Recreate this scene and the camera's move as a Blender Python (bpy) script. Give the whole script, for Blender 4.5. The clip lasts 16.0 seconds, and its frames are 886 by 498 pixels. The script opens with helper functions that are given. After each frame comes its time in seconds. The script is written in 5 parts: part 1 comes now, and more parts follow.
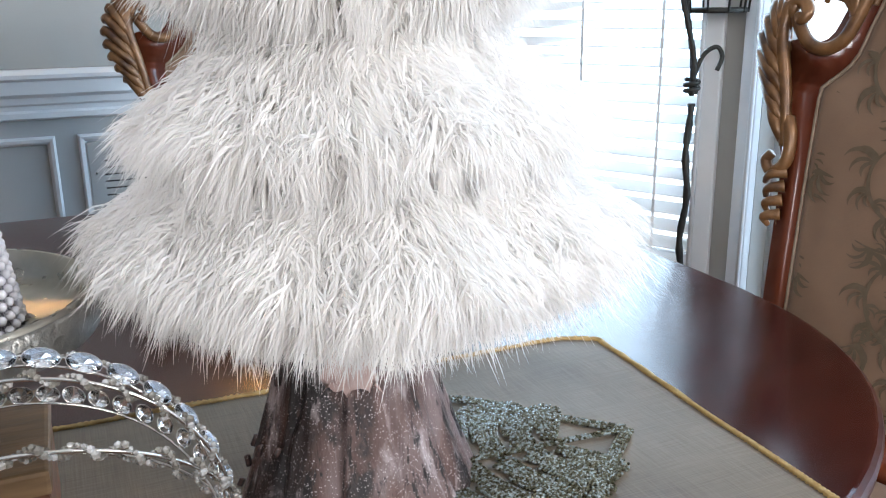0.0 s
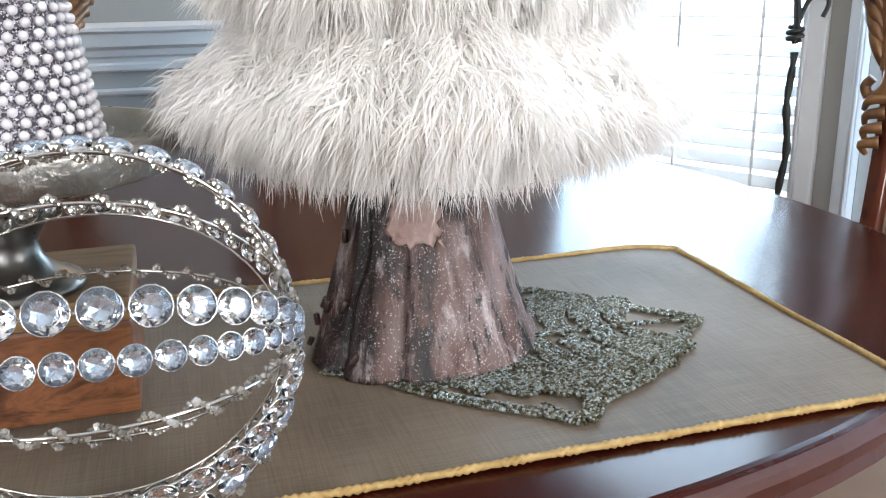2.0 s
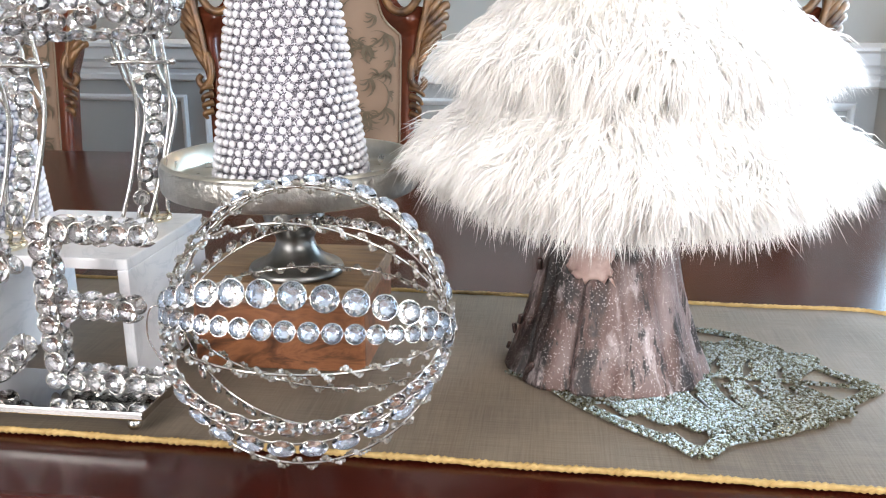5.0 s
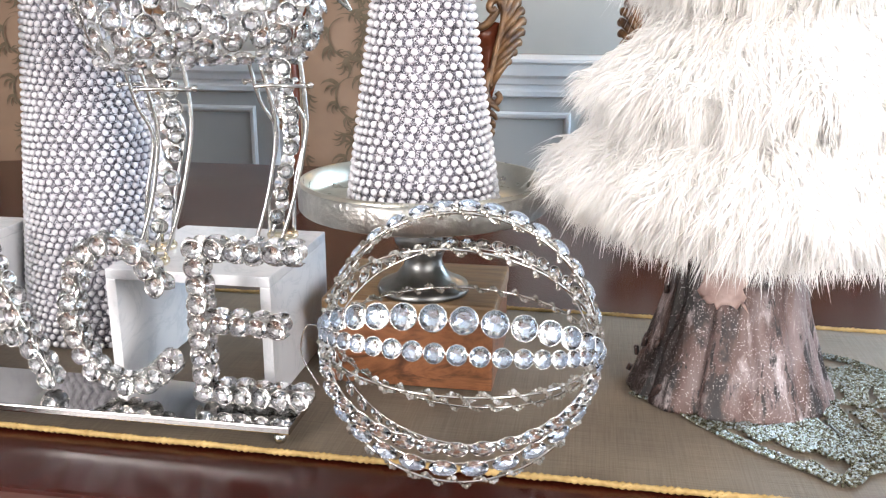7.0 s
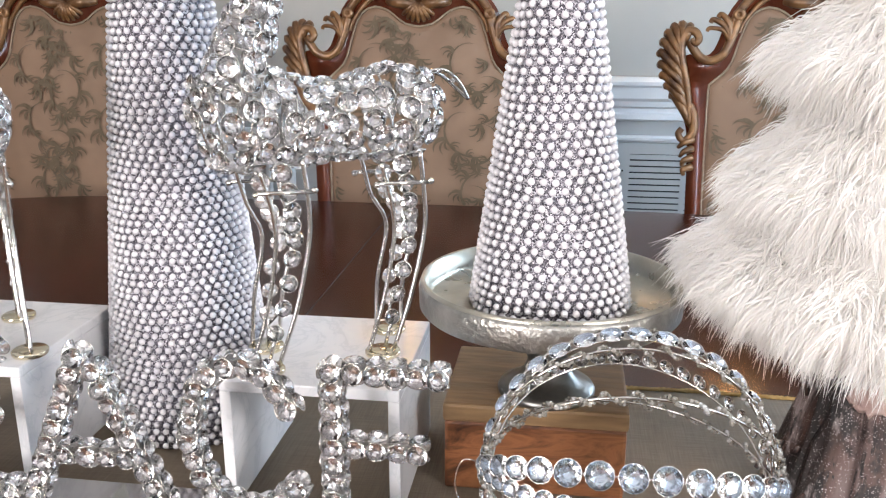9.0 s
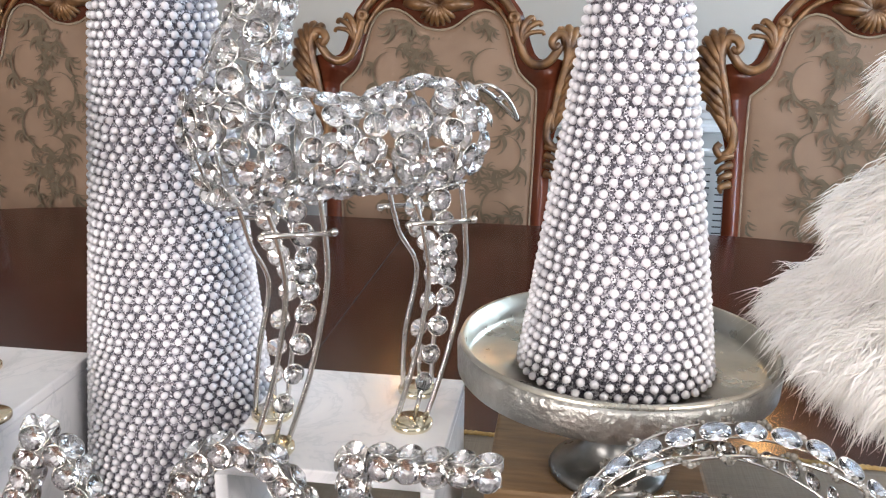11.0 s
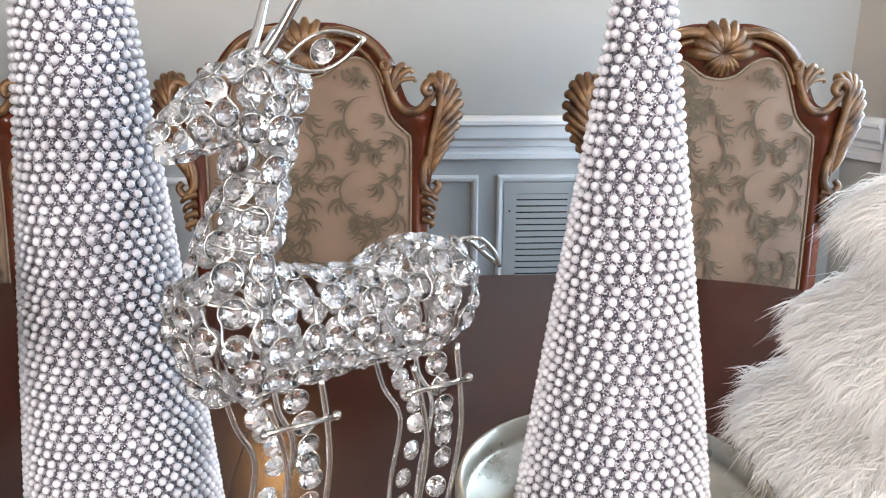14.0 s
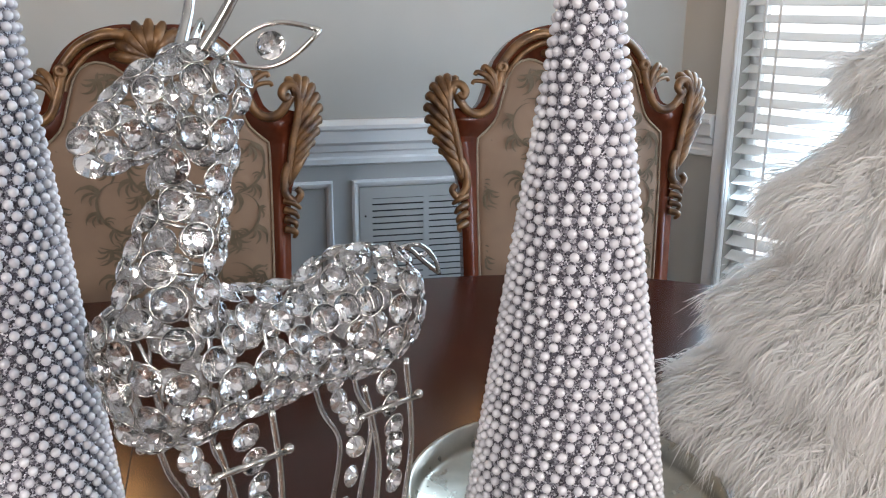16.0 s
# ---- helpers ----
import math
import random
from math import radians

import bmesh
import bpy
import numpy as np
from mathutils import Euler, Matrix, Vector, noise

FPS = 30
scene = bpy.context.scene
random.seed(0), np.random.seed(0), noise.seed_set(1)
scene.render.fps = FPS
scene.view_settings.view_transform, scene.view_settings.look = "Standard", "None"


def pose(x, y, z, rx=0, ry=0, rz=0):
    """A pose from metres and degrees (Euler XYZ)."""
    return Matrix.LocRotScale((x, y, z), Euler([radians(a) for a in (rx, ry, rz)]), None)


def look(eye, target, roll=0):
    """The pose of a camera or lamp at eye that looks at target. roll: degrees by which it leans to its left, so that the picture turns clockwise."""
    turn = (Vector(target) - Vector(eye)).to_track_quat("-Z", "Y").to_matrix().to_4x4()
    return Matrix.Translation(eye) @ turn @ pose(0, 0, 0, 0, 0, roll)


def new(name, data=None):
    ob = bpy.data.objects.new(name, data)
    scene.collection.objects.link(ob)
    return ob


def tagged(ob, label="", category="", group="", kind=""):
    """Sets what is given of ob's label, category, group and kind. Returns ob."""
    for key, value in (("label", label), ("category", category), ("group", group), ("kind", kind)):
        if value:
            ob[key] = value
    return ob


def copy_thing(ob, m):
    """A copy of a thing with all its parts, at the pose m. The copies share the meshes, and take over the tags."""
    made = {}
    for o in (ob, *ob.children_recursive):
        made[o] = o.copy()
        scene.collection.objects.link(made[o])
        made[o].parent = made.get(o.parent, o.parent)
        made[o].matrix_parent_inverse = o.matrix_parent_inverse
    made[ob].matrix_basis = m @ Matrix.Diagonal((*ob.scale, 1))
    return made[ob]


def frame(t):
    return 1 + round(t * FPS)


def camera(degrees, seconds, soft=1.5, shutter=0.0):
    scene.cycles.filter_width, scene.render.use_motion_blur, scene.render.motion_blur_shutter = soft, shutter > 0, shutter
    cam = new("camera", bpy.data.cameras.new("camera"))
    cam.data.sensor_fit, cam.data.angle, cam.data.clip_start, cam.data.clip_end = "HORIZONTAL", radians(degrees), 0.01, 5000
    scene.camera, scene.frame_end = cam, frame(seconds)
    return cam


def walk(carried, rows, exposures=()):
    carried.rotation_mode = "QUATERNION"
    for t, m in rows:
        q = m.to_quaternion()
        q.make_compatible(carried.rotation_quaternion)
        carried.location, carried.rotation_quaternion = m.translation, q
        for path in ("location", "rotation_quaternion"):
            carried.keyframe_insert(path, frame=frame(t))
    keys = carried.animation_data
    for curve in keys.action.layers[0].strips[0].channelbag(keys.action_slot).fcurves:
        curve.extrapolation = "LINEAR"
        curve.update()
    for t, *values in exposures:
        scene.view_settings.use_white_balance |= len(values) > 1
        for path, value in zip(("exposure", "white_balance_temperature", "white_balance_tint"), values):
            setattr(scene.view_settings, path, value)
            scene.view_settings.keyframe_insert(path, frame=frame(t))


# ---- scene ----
# camera and walk
cam = camera(54.1, 16.0, soft=1.15)
PATH = [
    (0, (0.037, 0.054, 1.13), (0.812, 1.815, 0.582), -0.7),
    (0.5, (0.038, 0.052, 1.111), (0.814, 1.808, 0.551), -0.6),
    (1, (0.042, 0.045, 1.085), (0.807, 1.804, 0.52), -0.7),
    (1.5, (0.043, 0.031, 1.051), (0.759, 1.813, 0.494), -1.2),
    (2, (0.046, 0.013, 1.043), (0.607, 1.845, 0.47), -1.1),
    (2.5, (0.051, -0.003, 1.043), (0.429, 1.878, 0.479), -1.1),
    (3, (0.071, -0.016, 1.054), (0.309, 1.888, 0.49), -1.0),
    (3.2, (0.081, -0.021, 1.063), (0.274, 1.886, 0.493), -0.9),
    (5.3, (0.169, -0.137, 1.1), (-0.109, 1.764, 0.545), -0.0),
    (5.5, (0.162, -0.142, 1.096), (-0.134, 1.757, 0.542), -0.0),
    (6, (0.137, -0.149, 1.089), (-0.183, 1.751, 0.551), 0.1),
    (6.5, (0.11, -0.151, 1.104), (-0.217, 1.745, 0.557), -0.1),
    (7, (0.083, -0.149, 1.116), (-0.237, 1.75, 0.577), 0.2),
    (7.5, (0.052, -0.145, 1.134), (-0.246, 1.755, 0.584), 0.0),
    (8, (0.015, -0.145, 1.15), (-0.25, 1.762, 0.608), 0.1),
    (8.5, (-0.023, -0.132, 1.173), (-0.276, 1.775, 0.628), 0.1),
    (9, (-0.06, -0.104, 1.2), (-0.33, 1.798, 0.644), -0.0),
    (9.2, (-0.069, -0.091, 1.204), (-0.355, 1.809, 0.65), -0.1),
    (11.3, (-0.124, 0.04, 1.198), (-0.396, 1.943, 0.647), 0.9),
    (11.5, (-0.136, 0.045, 1.205), (-0.38, 1.951, 0.651), 1.0),
    (12, (-0.146, 0.055, 1.219), (-0.336, 1.97, 0.672), 0.9),
    (12.5, (-0.155, 0.057, 1.242), (-0.261, 1.977, 0.694), 0.8),
    (13, (-0.166, 0.055, 1.268), (-0.191, 1.977, 0.718), 0.6),
    (13.5, (-0.194, 0.06, 1.293), (-0.149, 1.981, 0.74), 0.2),
    (14, (-0.229, 0.077, 1.305), (-0.116, 1.994, 0.745), 0.2),
    (14.5, (-0.23, 0.094, 1.291), (-0.07, 2.015, 0.756), 0.5),
    (15, (-0.229, 0.108, 1.29), (0.013, 2.018, 0.746), 0.5),
    (15.5, (-0.262, 0.116, 1.291), (0.119, 2.003, 0.749), 0.5),
    (16, (-0.298, 0.125, 1.296), (0.195, 1.985, 0.749), 0.4),
]
EXPOSURES = [(0, -0.42, 6050, 9), (1, -0.30, 6100, 9), (2, -0.28, 6250, 9), (3.2, -0.22, 6300, 10), (5.3, 0.09, 6400, 10), (7, 0.15, 6450, 11), (9, -0.02, 6500, 12), (11.5, -0.09, 6600, 12), (12.5, -0.02, 6600, 12), (14.5, -0.2, 6500, 11), (15.5, -0.55, 6500, 11), (16, -0.69, 6500, 11)]
walk(cam, [(t, look(eye, target, roll)) for t, eye, target, roll in PATH], EXPOSURES)

# world and large lights
world = bpy.data.worlds.new("sky")
scene.world = world
world.use_nodes = True
wt = world.node_tree
sky = wt.nodes.new("ShaderNodeTexSky")
sky.sky_type = "NISHITA"
sky.sun_disc = False
sky.sun_elevation = radians(38)
sky.sun_rotation = radians(70)
wt.nodes["Background"].inputs["Strength"].default_value = 0.12
wt.links.new(sky.outputs["Color"], wt.nodes["Background"].inputs["Color"])


def lamp_area(name, m, sx, sy, watts, colour):
    d = bpy.data.lights.new(name, "AREA")
    d.shape, d.size, d.size_y, d.energy, d.color = "RECTANGLE", sx, sy, watts, colour
    ob = new(name, d)
    ob.matrix_world = m
    return ob


# key lamp on the side the shadows suggest; its window is made up
lamp_area("east_key_light", look((1.47, -1.06, 1.62), (-0.2, 0.7, 0.95)), 0.6, 0.9, 52, (1.0, 0.955, 0.925))
# added fill lamp behind the camera, set at an assumed window
lamp_area("rear_fill_light", look((-1.75, -2.5, 1.65), (-0.1, 0.8, 1.0)), 1.2, 1.5, 116, (1.0, 0.945, 0.915))
lamp_area("side_window_daylight", look((1.33, 2.08, 1.35), (0.2, 0.9, 0.9)), 0.65, 1.3, 24, (0.55, 0.78, 1.0))
lamp_area("door_daylight", look((1.72, 0.95, 1.25), (0.2, 0.9, 0.95)), 1.2, 1.6, 32, (0.46, 0.72, 1.0))


# materials
def nodes_of(name):
    m = bpy.data.materials.new(name)
    m.use_nodes = True
    nt = m.node_tree
    return m, nt, nt.nodes["Principled BSDF"]


def node(nt, kind, **values):
    n = nt.nodes.new(kind)
    for key, value in values.items():
        n.inputs[key.replace("_", " ")].default_value = value
    return n


def ramp(nt, source, stops):
    r = nt.nodes.new("ShaderNodeValToRGB")
    while len(r.color_ramp.elements) < len(stops):
        r.color_ramp.elements.new(0.5)
    for e, (p, c) in zip(r.color_ramp.elements, stops):
        e.position = p
        e.color = (*c, 1) if len(c) == 3 else c
    nt.links.new(source, r.inputs["Fac"])
    return r.outputs["Color"]


def coords(nt, scale=(1, 1, 1)):
    tc = nt.nodes.new("ShaderNodeTexCoord")
    mp = nt.nodes.new("ShaderNodeMapping")
    mp.inputs["Scale"].default_value = scale
    nt.links.new(tc.outputs["Object"], mp.inputs["Vector"])
    return mp.outputs["Vector"]


def noise_of(nt, vec, scale, detail=4.0, rough=0.55, distortion=0.0):
    n = node(nt, "ShaderNodeTexNoise", Scale=scale, Detail=detail, Roughness=rough, Distortion=distortion)
    nt.links.new(vec, n.inputs["Vector"])
    return n.outputs["Fac"]


def bump(nt, bsdf, height, strength, distance=0.001):
    b = node(nt, "ShaderNodeBump", Strength=strength, Distance=distance)
    nt.links.new(height, b.inputs["Height"])
    nt.links.new(b.outputs["Normal"], bsdf.inputs["Normal"])


def simple(name, c1, c2, rough=0.5, metal=0.0, scale=20.0, fine=220.0, relief=0.15, distance=0.0006, stretch=(1, 1, 1), coat=0.0, rough2=None, vary=0.0):
    """Paint, metal, cloth or stone: two colours mixed by a broad noise, a fine bump, gloss that varies."""
    m, nt, b = nodes_of(name)
    v = coords(nt, stretch)
    broad = noise_of(nt, v, scale, 5.0)
    col = ramp(nt, broad, [(0.3, c1), (0.7, c2)])
    if vary:
        info = nt.nodes.new("ShaderNodeObjectInfo")
        hsv = nt.nodes.new("ShaderNodeHueSaturation")
        mul = node(nt, "ShaderNodeMath")
        mul.operation = "MULTIPLY_ADD"
        mul.inputs[1].default_value, mul.inputs[2].default_value = vary, 1 - vary / 2
        nt.links.new(info.outputs["Random"], mul.inputs[0])
        nt.links.new(mul.outputs[0], hsv.inputs["Value"])
        nt.links.new(col, hsv.inputs["Color"])
        col = hsv.outputs["Color"]
    nt.links.new(col, b.inputs["Base Color"])
    b.inputs["Metallic"].default_value = metal
    b.inputs["Coat Weight"].default_value = coat
    b.inputs["Coat Roughness"].default_value = 0.08
    r2 = rough2 if rough2 is not None else min(1.0, rough * 1.4)
    rr = ramp(nt, noise_of(nt, v, scale * 2.3, 3.0), [(0.3, (rough,) * 3), (0.75, (r2,) * 3)])
    nt.links.new(rr, b.inputs["Roughness"])
    bump(nt, b, noise_of(nt, v, fine, 3.0), relief, distance)
    return m


M_WALL = simple("wall_paint", (0.40, 0.40, 0.375), (0.43, 0.43, 0.405), 0.55, scale=3, fine=260, relief=0.12)
M_WAINSCOT = simple("wainscot_paint", (0.395, 0.41, 0.41), (0.42, 0.435, 0.435), 0.4, scale=3, fine=260, relief=0.08)
M_TRIM = simple("white_trim_paint", (0.72, 0.75, 0.77), (0.78, 0.80, 0.81), 0.32, scale=5, fine=200, relief=0.06)
M_CEIL = simple("ceiling_paint", (0.78, 0.78, 0.76), (0.82, 0.82, 0.80), 0.8, scale=4, fine=150, relief=0.2)
M_FLOOR = simple("floor_wood", (0.10, 0.05, 0.028), (0.17, 0.085, 0.045), 0.3, scale=6, fine=90, stretch=(1, 8, 8), relief=0.1)
M_BLIND = simple("blind_slat_white", (0.80, 0.82, 0.82), (0.85, 0.86, 0.86), 0.35, scale=9, fine=120, relief=0.05)
M_DARK = simple("slot_shade_and_joint_black", (0.015, 0.016, 0.017), (0.03, 0.03, 0.032), 0.8)
M_IRON = simple("wrought_iron", (0.018, 0.017, 0.015), (0.045, 0.04, 0.032), 0.42, 0.6, scale=40, fine=160, relief=0.5, distance=0.002)
M_SILVER = simple("polished_silver_wire", (0.56, 0.545, 0.515), (0.68, 0.66, 0.63), 0.16, 1.0, scale=60, fine=300, relief=0.05)
M_GOLDDISC = simple("brass_hoof_disc", (0.72, 0.62, 0.42), (0.80, 0.74, 0.60), 0.12, 1.0, scale=50, fine=300, relief=0.05)
M_STAND = simple("hammered_silver", (0.30, 0.295, 0.275), (0.52, 0.51, 0.48), 0.3, 1.0, scale=34, fine=170, relief=0.8, distance=0.0022, rough2=0.5)
M_STANDIN = simple("worn_silver_leaf", (0.40, 0.385, 0.33), (0.60, 0.57, 0.50), 0.24, 1.0, scale=22, fine=60, relief=0.3, distance=0.001, rough2=0.4)
M_TRAY = simple("mirror_tray_metal", (0.46, 0.45, 0.44), (0.54, 0.53, 0.52), 0.06, 1.0, scale=12, fine=80, relief=0.02, rough2=0.09)
M_FURBASE = simple("fur_backing", (0.93, 0.915, 0.895), (0.95, 0.94, 0.925), 0.9, scale=30)
M_GOLD = simple("gold_cord", (0.34, 0.215, 0.07), (0.50, 0.35, 0.14), 0.6, 0.1, scale=120, fine=700, relief=0.6, distance=0.0008)
# the mottle's dark tone paints in the shaded recesses of the carving
M_GILT = simple("gilt_wood_shade_mottle", (0.045, 0.018, 0.008), (0.27, 0.135, 0.05), 0.3, 0.25, scale=26, fine=180, relief=0.35, distance=0.0012, coat=0.15)
M_MAHOG = simple("mahogany_frame", (0.075, 0.016, 0.008), (0.17, 0.043, 0.018), 0.2, scale=16, fine=150, stretch=(1, 1, 0.25), relief=0.08, coat=0.5)
M_STITCH = simple("embroidery_thread", (0.09, 0.066, 0.037), (0.135, 0.098, 0.06), 0.7, scale=60, fine=900, relief=0.4)
M_PIPING = simple("upholstery_piping", (0.20, 0.15, 0.10), (0.30, 0.23, 0.16), 0.6, scale=60, fine=600, relief=0.3)
M_PATCH = simple("peeled_pink_bark", (0.62, 0.42, 0.37), (0.78, 0.62, 0.57), 0.55, scale=60, fine=260, relief=0.5, distance=0.001)
M_PEWTER = simple("dark_pewter", (0.16, 0.16, 0.155), (0.30, 0.30, 0.29), 0.26, 1.0, scale=30, fine=140, relief=0.3, distance=0.001, rough2=0.42)


def table_wood():
    m, nt, b = nodes_of("polished_mahogany")
    v = coords(nt, (1.0, 9.0, 9.0))
    grain = noise_of(nt, v, 5.0, 8.0, 0.62, 0.6)
    col = ramp(nt, grain, [(0.25, (0.019, 0.0028, 0.0019)), (0.55, (0.036, 0.0055, 0.0031)), (0.8, (0.054, 0.010, 0.0055))])
    nt.links.new(col, b.inputs["Base Color"])
    rr = ramp(nt, noise_of(nt, coords(nt), 3.0, 6.0), [(0.3, (0.15,) * 3), (0.8, (0.24,) * 3)])
    nt.links.new(rr, b.inputs["Roughness"])
    b.inputs["Specular IOR Level"].default_value = 0.32
    bump(nt, b, noise_of(nt, v, 60.0, 3.0), 0.03, 0.0005)
    return m


M_TABLE = table_wood()
M_EDGE = simple("table_edge_wood", (0.03, 0.007, 0.005), (0.07, 0.018, 0.01), 0.38, scale=14, fine=120, stretch=(0.3, 1, 1), relief=0.1)


def block_wood():
    m, nt, b = nodes_of("oiled_acacia_block")
    v = coords(nt, (1.0, 2.4, 3.6))
    grain = noise_of(nt, v, 10.0, 8.0, 0.62, 2.4)
    col = ramp(nt, grain, [(0.30, (0.022, 0.009, 0.005)), (0.42, (0.10, 0.036, 0.015)), (0.54, (0.22, 0.088, 0.036)), (0.64, (0.15, 0.055, 0.022)), (0.74, (0.03, 0.012, 0.007))])
    nt.links.new(col, b.inputs["Base Color"])
    b.inputs["Roughness"].default_value = 0.34
    bump(nt, b, noise_of(nt, v, 80.0, 4.0), 0.12, 0.0008)
    return m


M_BLOCK = block_wood()


def block_top_wood():
    return simple("sawn_oak_top", (0.13, 0.075, 0.034), (0.23, 0.14, 0.066), 0.42, scale=18, fine=120, stretch=(1, 7, 7), relief=0.25)


M_BLOCKTOP = block_top_wood()


def runner_cloth():
    """Taupe slub silk: broad clouding, crossing threads and creases."""
    m, nt, b = nodes_of("taupe_slub_silk")
    v = coords(nt)
    cloud = noise_of(nt, v, 7.0, 5.0)
    weft = noise_of(nt, coords(nt, (1, 40, 1)), 18.0, 4.0)
    warp = noise_of(nt, coords(nt, (40, 1, 1)), 18.0, 4.0)
    mix = node(nt, "ShaderNodeMath")
    mix.operation = "ADD"
    nt.links.new(weft, mix.inputs[0])
    nt.links.new(warp, mix.inputs[1])
    avg = node(nt, "ShaderNodeMath")
    avg.operation = "MULTIPLY_ADD"
    avg.inputs[1].default_value = 0.3
    nt.links.new(mix.outputs[0], avg.inputs[0])
    half = node(nt, "ShaderNodeMath")
    half.operation = "MULTIPLY"
    half.inputs[1].default_value = 0.4
    nt.links.new(cloud, half.inputs[0])
    nt.links.new(half.outputs[0], avg.inputs[2])
    col = ramp(nt, avg.outputs[0], [(0.40, (0.105, 0.076, 0.048)), (0.5, (0.150, 0.114, 0.075)), (0.60, (0.19, 0.149, 0.102))])
    nt.links.new(col, b.inputs["Base Color"])
    b.inputs["Roughness"].default_value = 0.62
    b.inputs["Sheen Weight"].default_value = 0.06
    bump(nt, b, mix.outputs[0], 0.22, 0.0008)
    return m


M_RUNNER = runner_cloth()


def marble():
    m, nt, b = nodes_of("white_veined_marble")
    v = coords(nt)
    n = node(nt, "ShaderNodeTexNoise", Scale=11.0, Detail=6.0, Roughness=0.6, Distortion=2.2)
    nt.links.new(v, n.inputs["Vector"])
    col = ramp(nt, n.outputs["Fac"], [(0.30, (0.80, 0.80, 0.81)), (0.47, (0.76, 0.76, 0.78)), (0.505, (0.68, 0.69, 0.71)), (0.54, (0.77, 0.77, 0.79)), (0.8, (0.83, 0.82, 0.82))])
    nt.links.new(col, b.inputs["Base Color"])
    b.inputs["Roughness"].default_value = 0.22
    bump(nt, b, noise_of(nt, v, 160.0), 0.03, 0.0004)
    return m


M_MARBLE = marble()


def pearl():
    m, nt, b = nodes_of("pearl")
    v = coords(nt)
    geo = nt.nodes.new("ShaderNodeNewGeometry")
    info = nt.nodes.new("ShaderNodeObjectInfo")
    add = node(nt, "ShaderNodeMath")
    nt.links.new(geo.outputs["Random Per Island"], add.inputs[0])
    nt.links.new(info.outputs["Random"], add.inputs[1])
    fr = node(nt, "ShaderNodeMath")
    fr.operation = "FRACT"
    nt.links.new(add.outputs[0], fr.inputs[0])
    col = ramp(nt, fr.outputs[0], [(0.0, (0.60, 0.585, 0.62)), (0.5, (0.70, 0.685, 0.72)), (1.0, (0.79, 0.775, 0.80))])
    nt.links.new(col, b.inputs["Base Color"])
    b.inputs["Roughness"].default_value = 0.28
    b.inputs["Coat Weight"].default_value = 0.8
    b.inputs["Coat Roughness"].default_value = 0.1
    b.inputs["Metallic"].default_value = 0.12
    return m


M_PEARL = pearl()


def glitter_core():
    m, nt, b = nodes_of("silver_glitter")
    v = coords(nt)
    vo = node(nt, "ShaderNodeTexVoronoi", Scale=850.0)
    nt.links.new(v, vo.inputs["Vector"])
    col = ramp(nt, vo.outputs["Color"], [(0.15, (0.06, 0.057, 0.07)), (0.55, (0.20, 0.19, 0.225)), (0.82, (0.72, 0.71, 0.75))])
    nt.links.new(col, b.inputs["Base Color"])
    b.inputs["Metallic"].default_value = 0.75
    b.inputs["Roughness"].default_value = 0.3
    bump(nt, b, vo.outputs["Distance"], 0.8, 0.001)
    return m


M_CORE = glitter_core()


def crystal():
    """Cut glass: clear; the shell behind each stone is a material of its own."""
    m, nt, b = nodes_of("cut_crystal")
    b.inputs["Base Color"].default_value = (0.97, 0.97, 0.98, 1)
    b.inputs["Roughness"].default_value = 0.02
    b.inputs["IOR"].default_value = 1.55
    b.inputs["Transmission Weight"].default_value = 1.0
    return m


M_CRYSTAL = crystal()


def mirror_back(name, colour, metal, rough):
    """A mirror shell for a stone's back; the silver one is added to brighten clear stones."""
    m, nt, b = nodes_of(name)
    b.inputs["Base Color"].default_value = (*colour, 1)
    b.inputs["Metallic"].default_value = metal
    b.inputs["Roughness"].default_value = rough
    return m


# reflector put behind clear crystals so that their facets look bright
M_MIRRORBACK = mirror_back("added_mirror_back", (0.94, 0.93, 0.935), 0.8, 0.07)
M_BLUEFOIL = mirror_back("pale_blue_foil_back", (0.78, 0.88, 1.0), 0.75, 0.10)


def fur():
    m, nt, b = nodes_of("white_faux_fur")
    geo = nt.nodes.new("ShaderNodeNewGeometry")
    col = ramp(nt, geo.outputs["Random Per Island"], [(0.0, (0.93, 0.905, 0.87)), (0.4, (0.97, 0.955, 0.935)), (1.0, (0.99, 0.98, 0.97))])
    nt.links.new(col, b.inputs["Base Color"])
    b.inputs["Roughness"].default_value = 0.45
    tr = nt.nodes.new("ShaderNodeBsdfTranslucent")
    nt.links.new(col, tr.inputs["Color"])
    mix = nt.nodes.new("ShaderNodeMixShader")
    mix.inputs[0].default_value = 0.45
    out = nt.nodes["Material Output"]
    nt.links.new(b.outputs[0], mix.inputs[1])
    nt.links.new(tr.outputs[0], mix.inputs[2])
    nt.links.new(mix.outputs[0], out.inputs["Surface"])
    return m


M_FUR = fur()


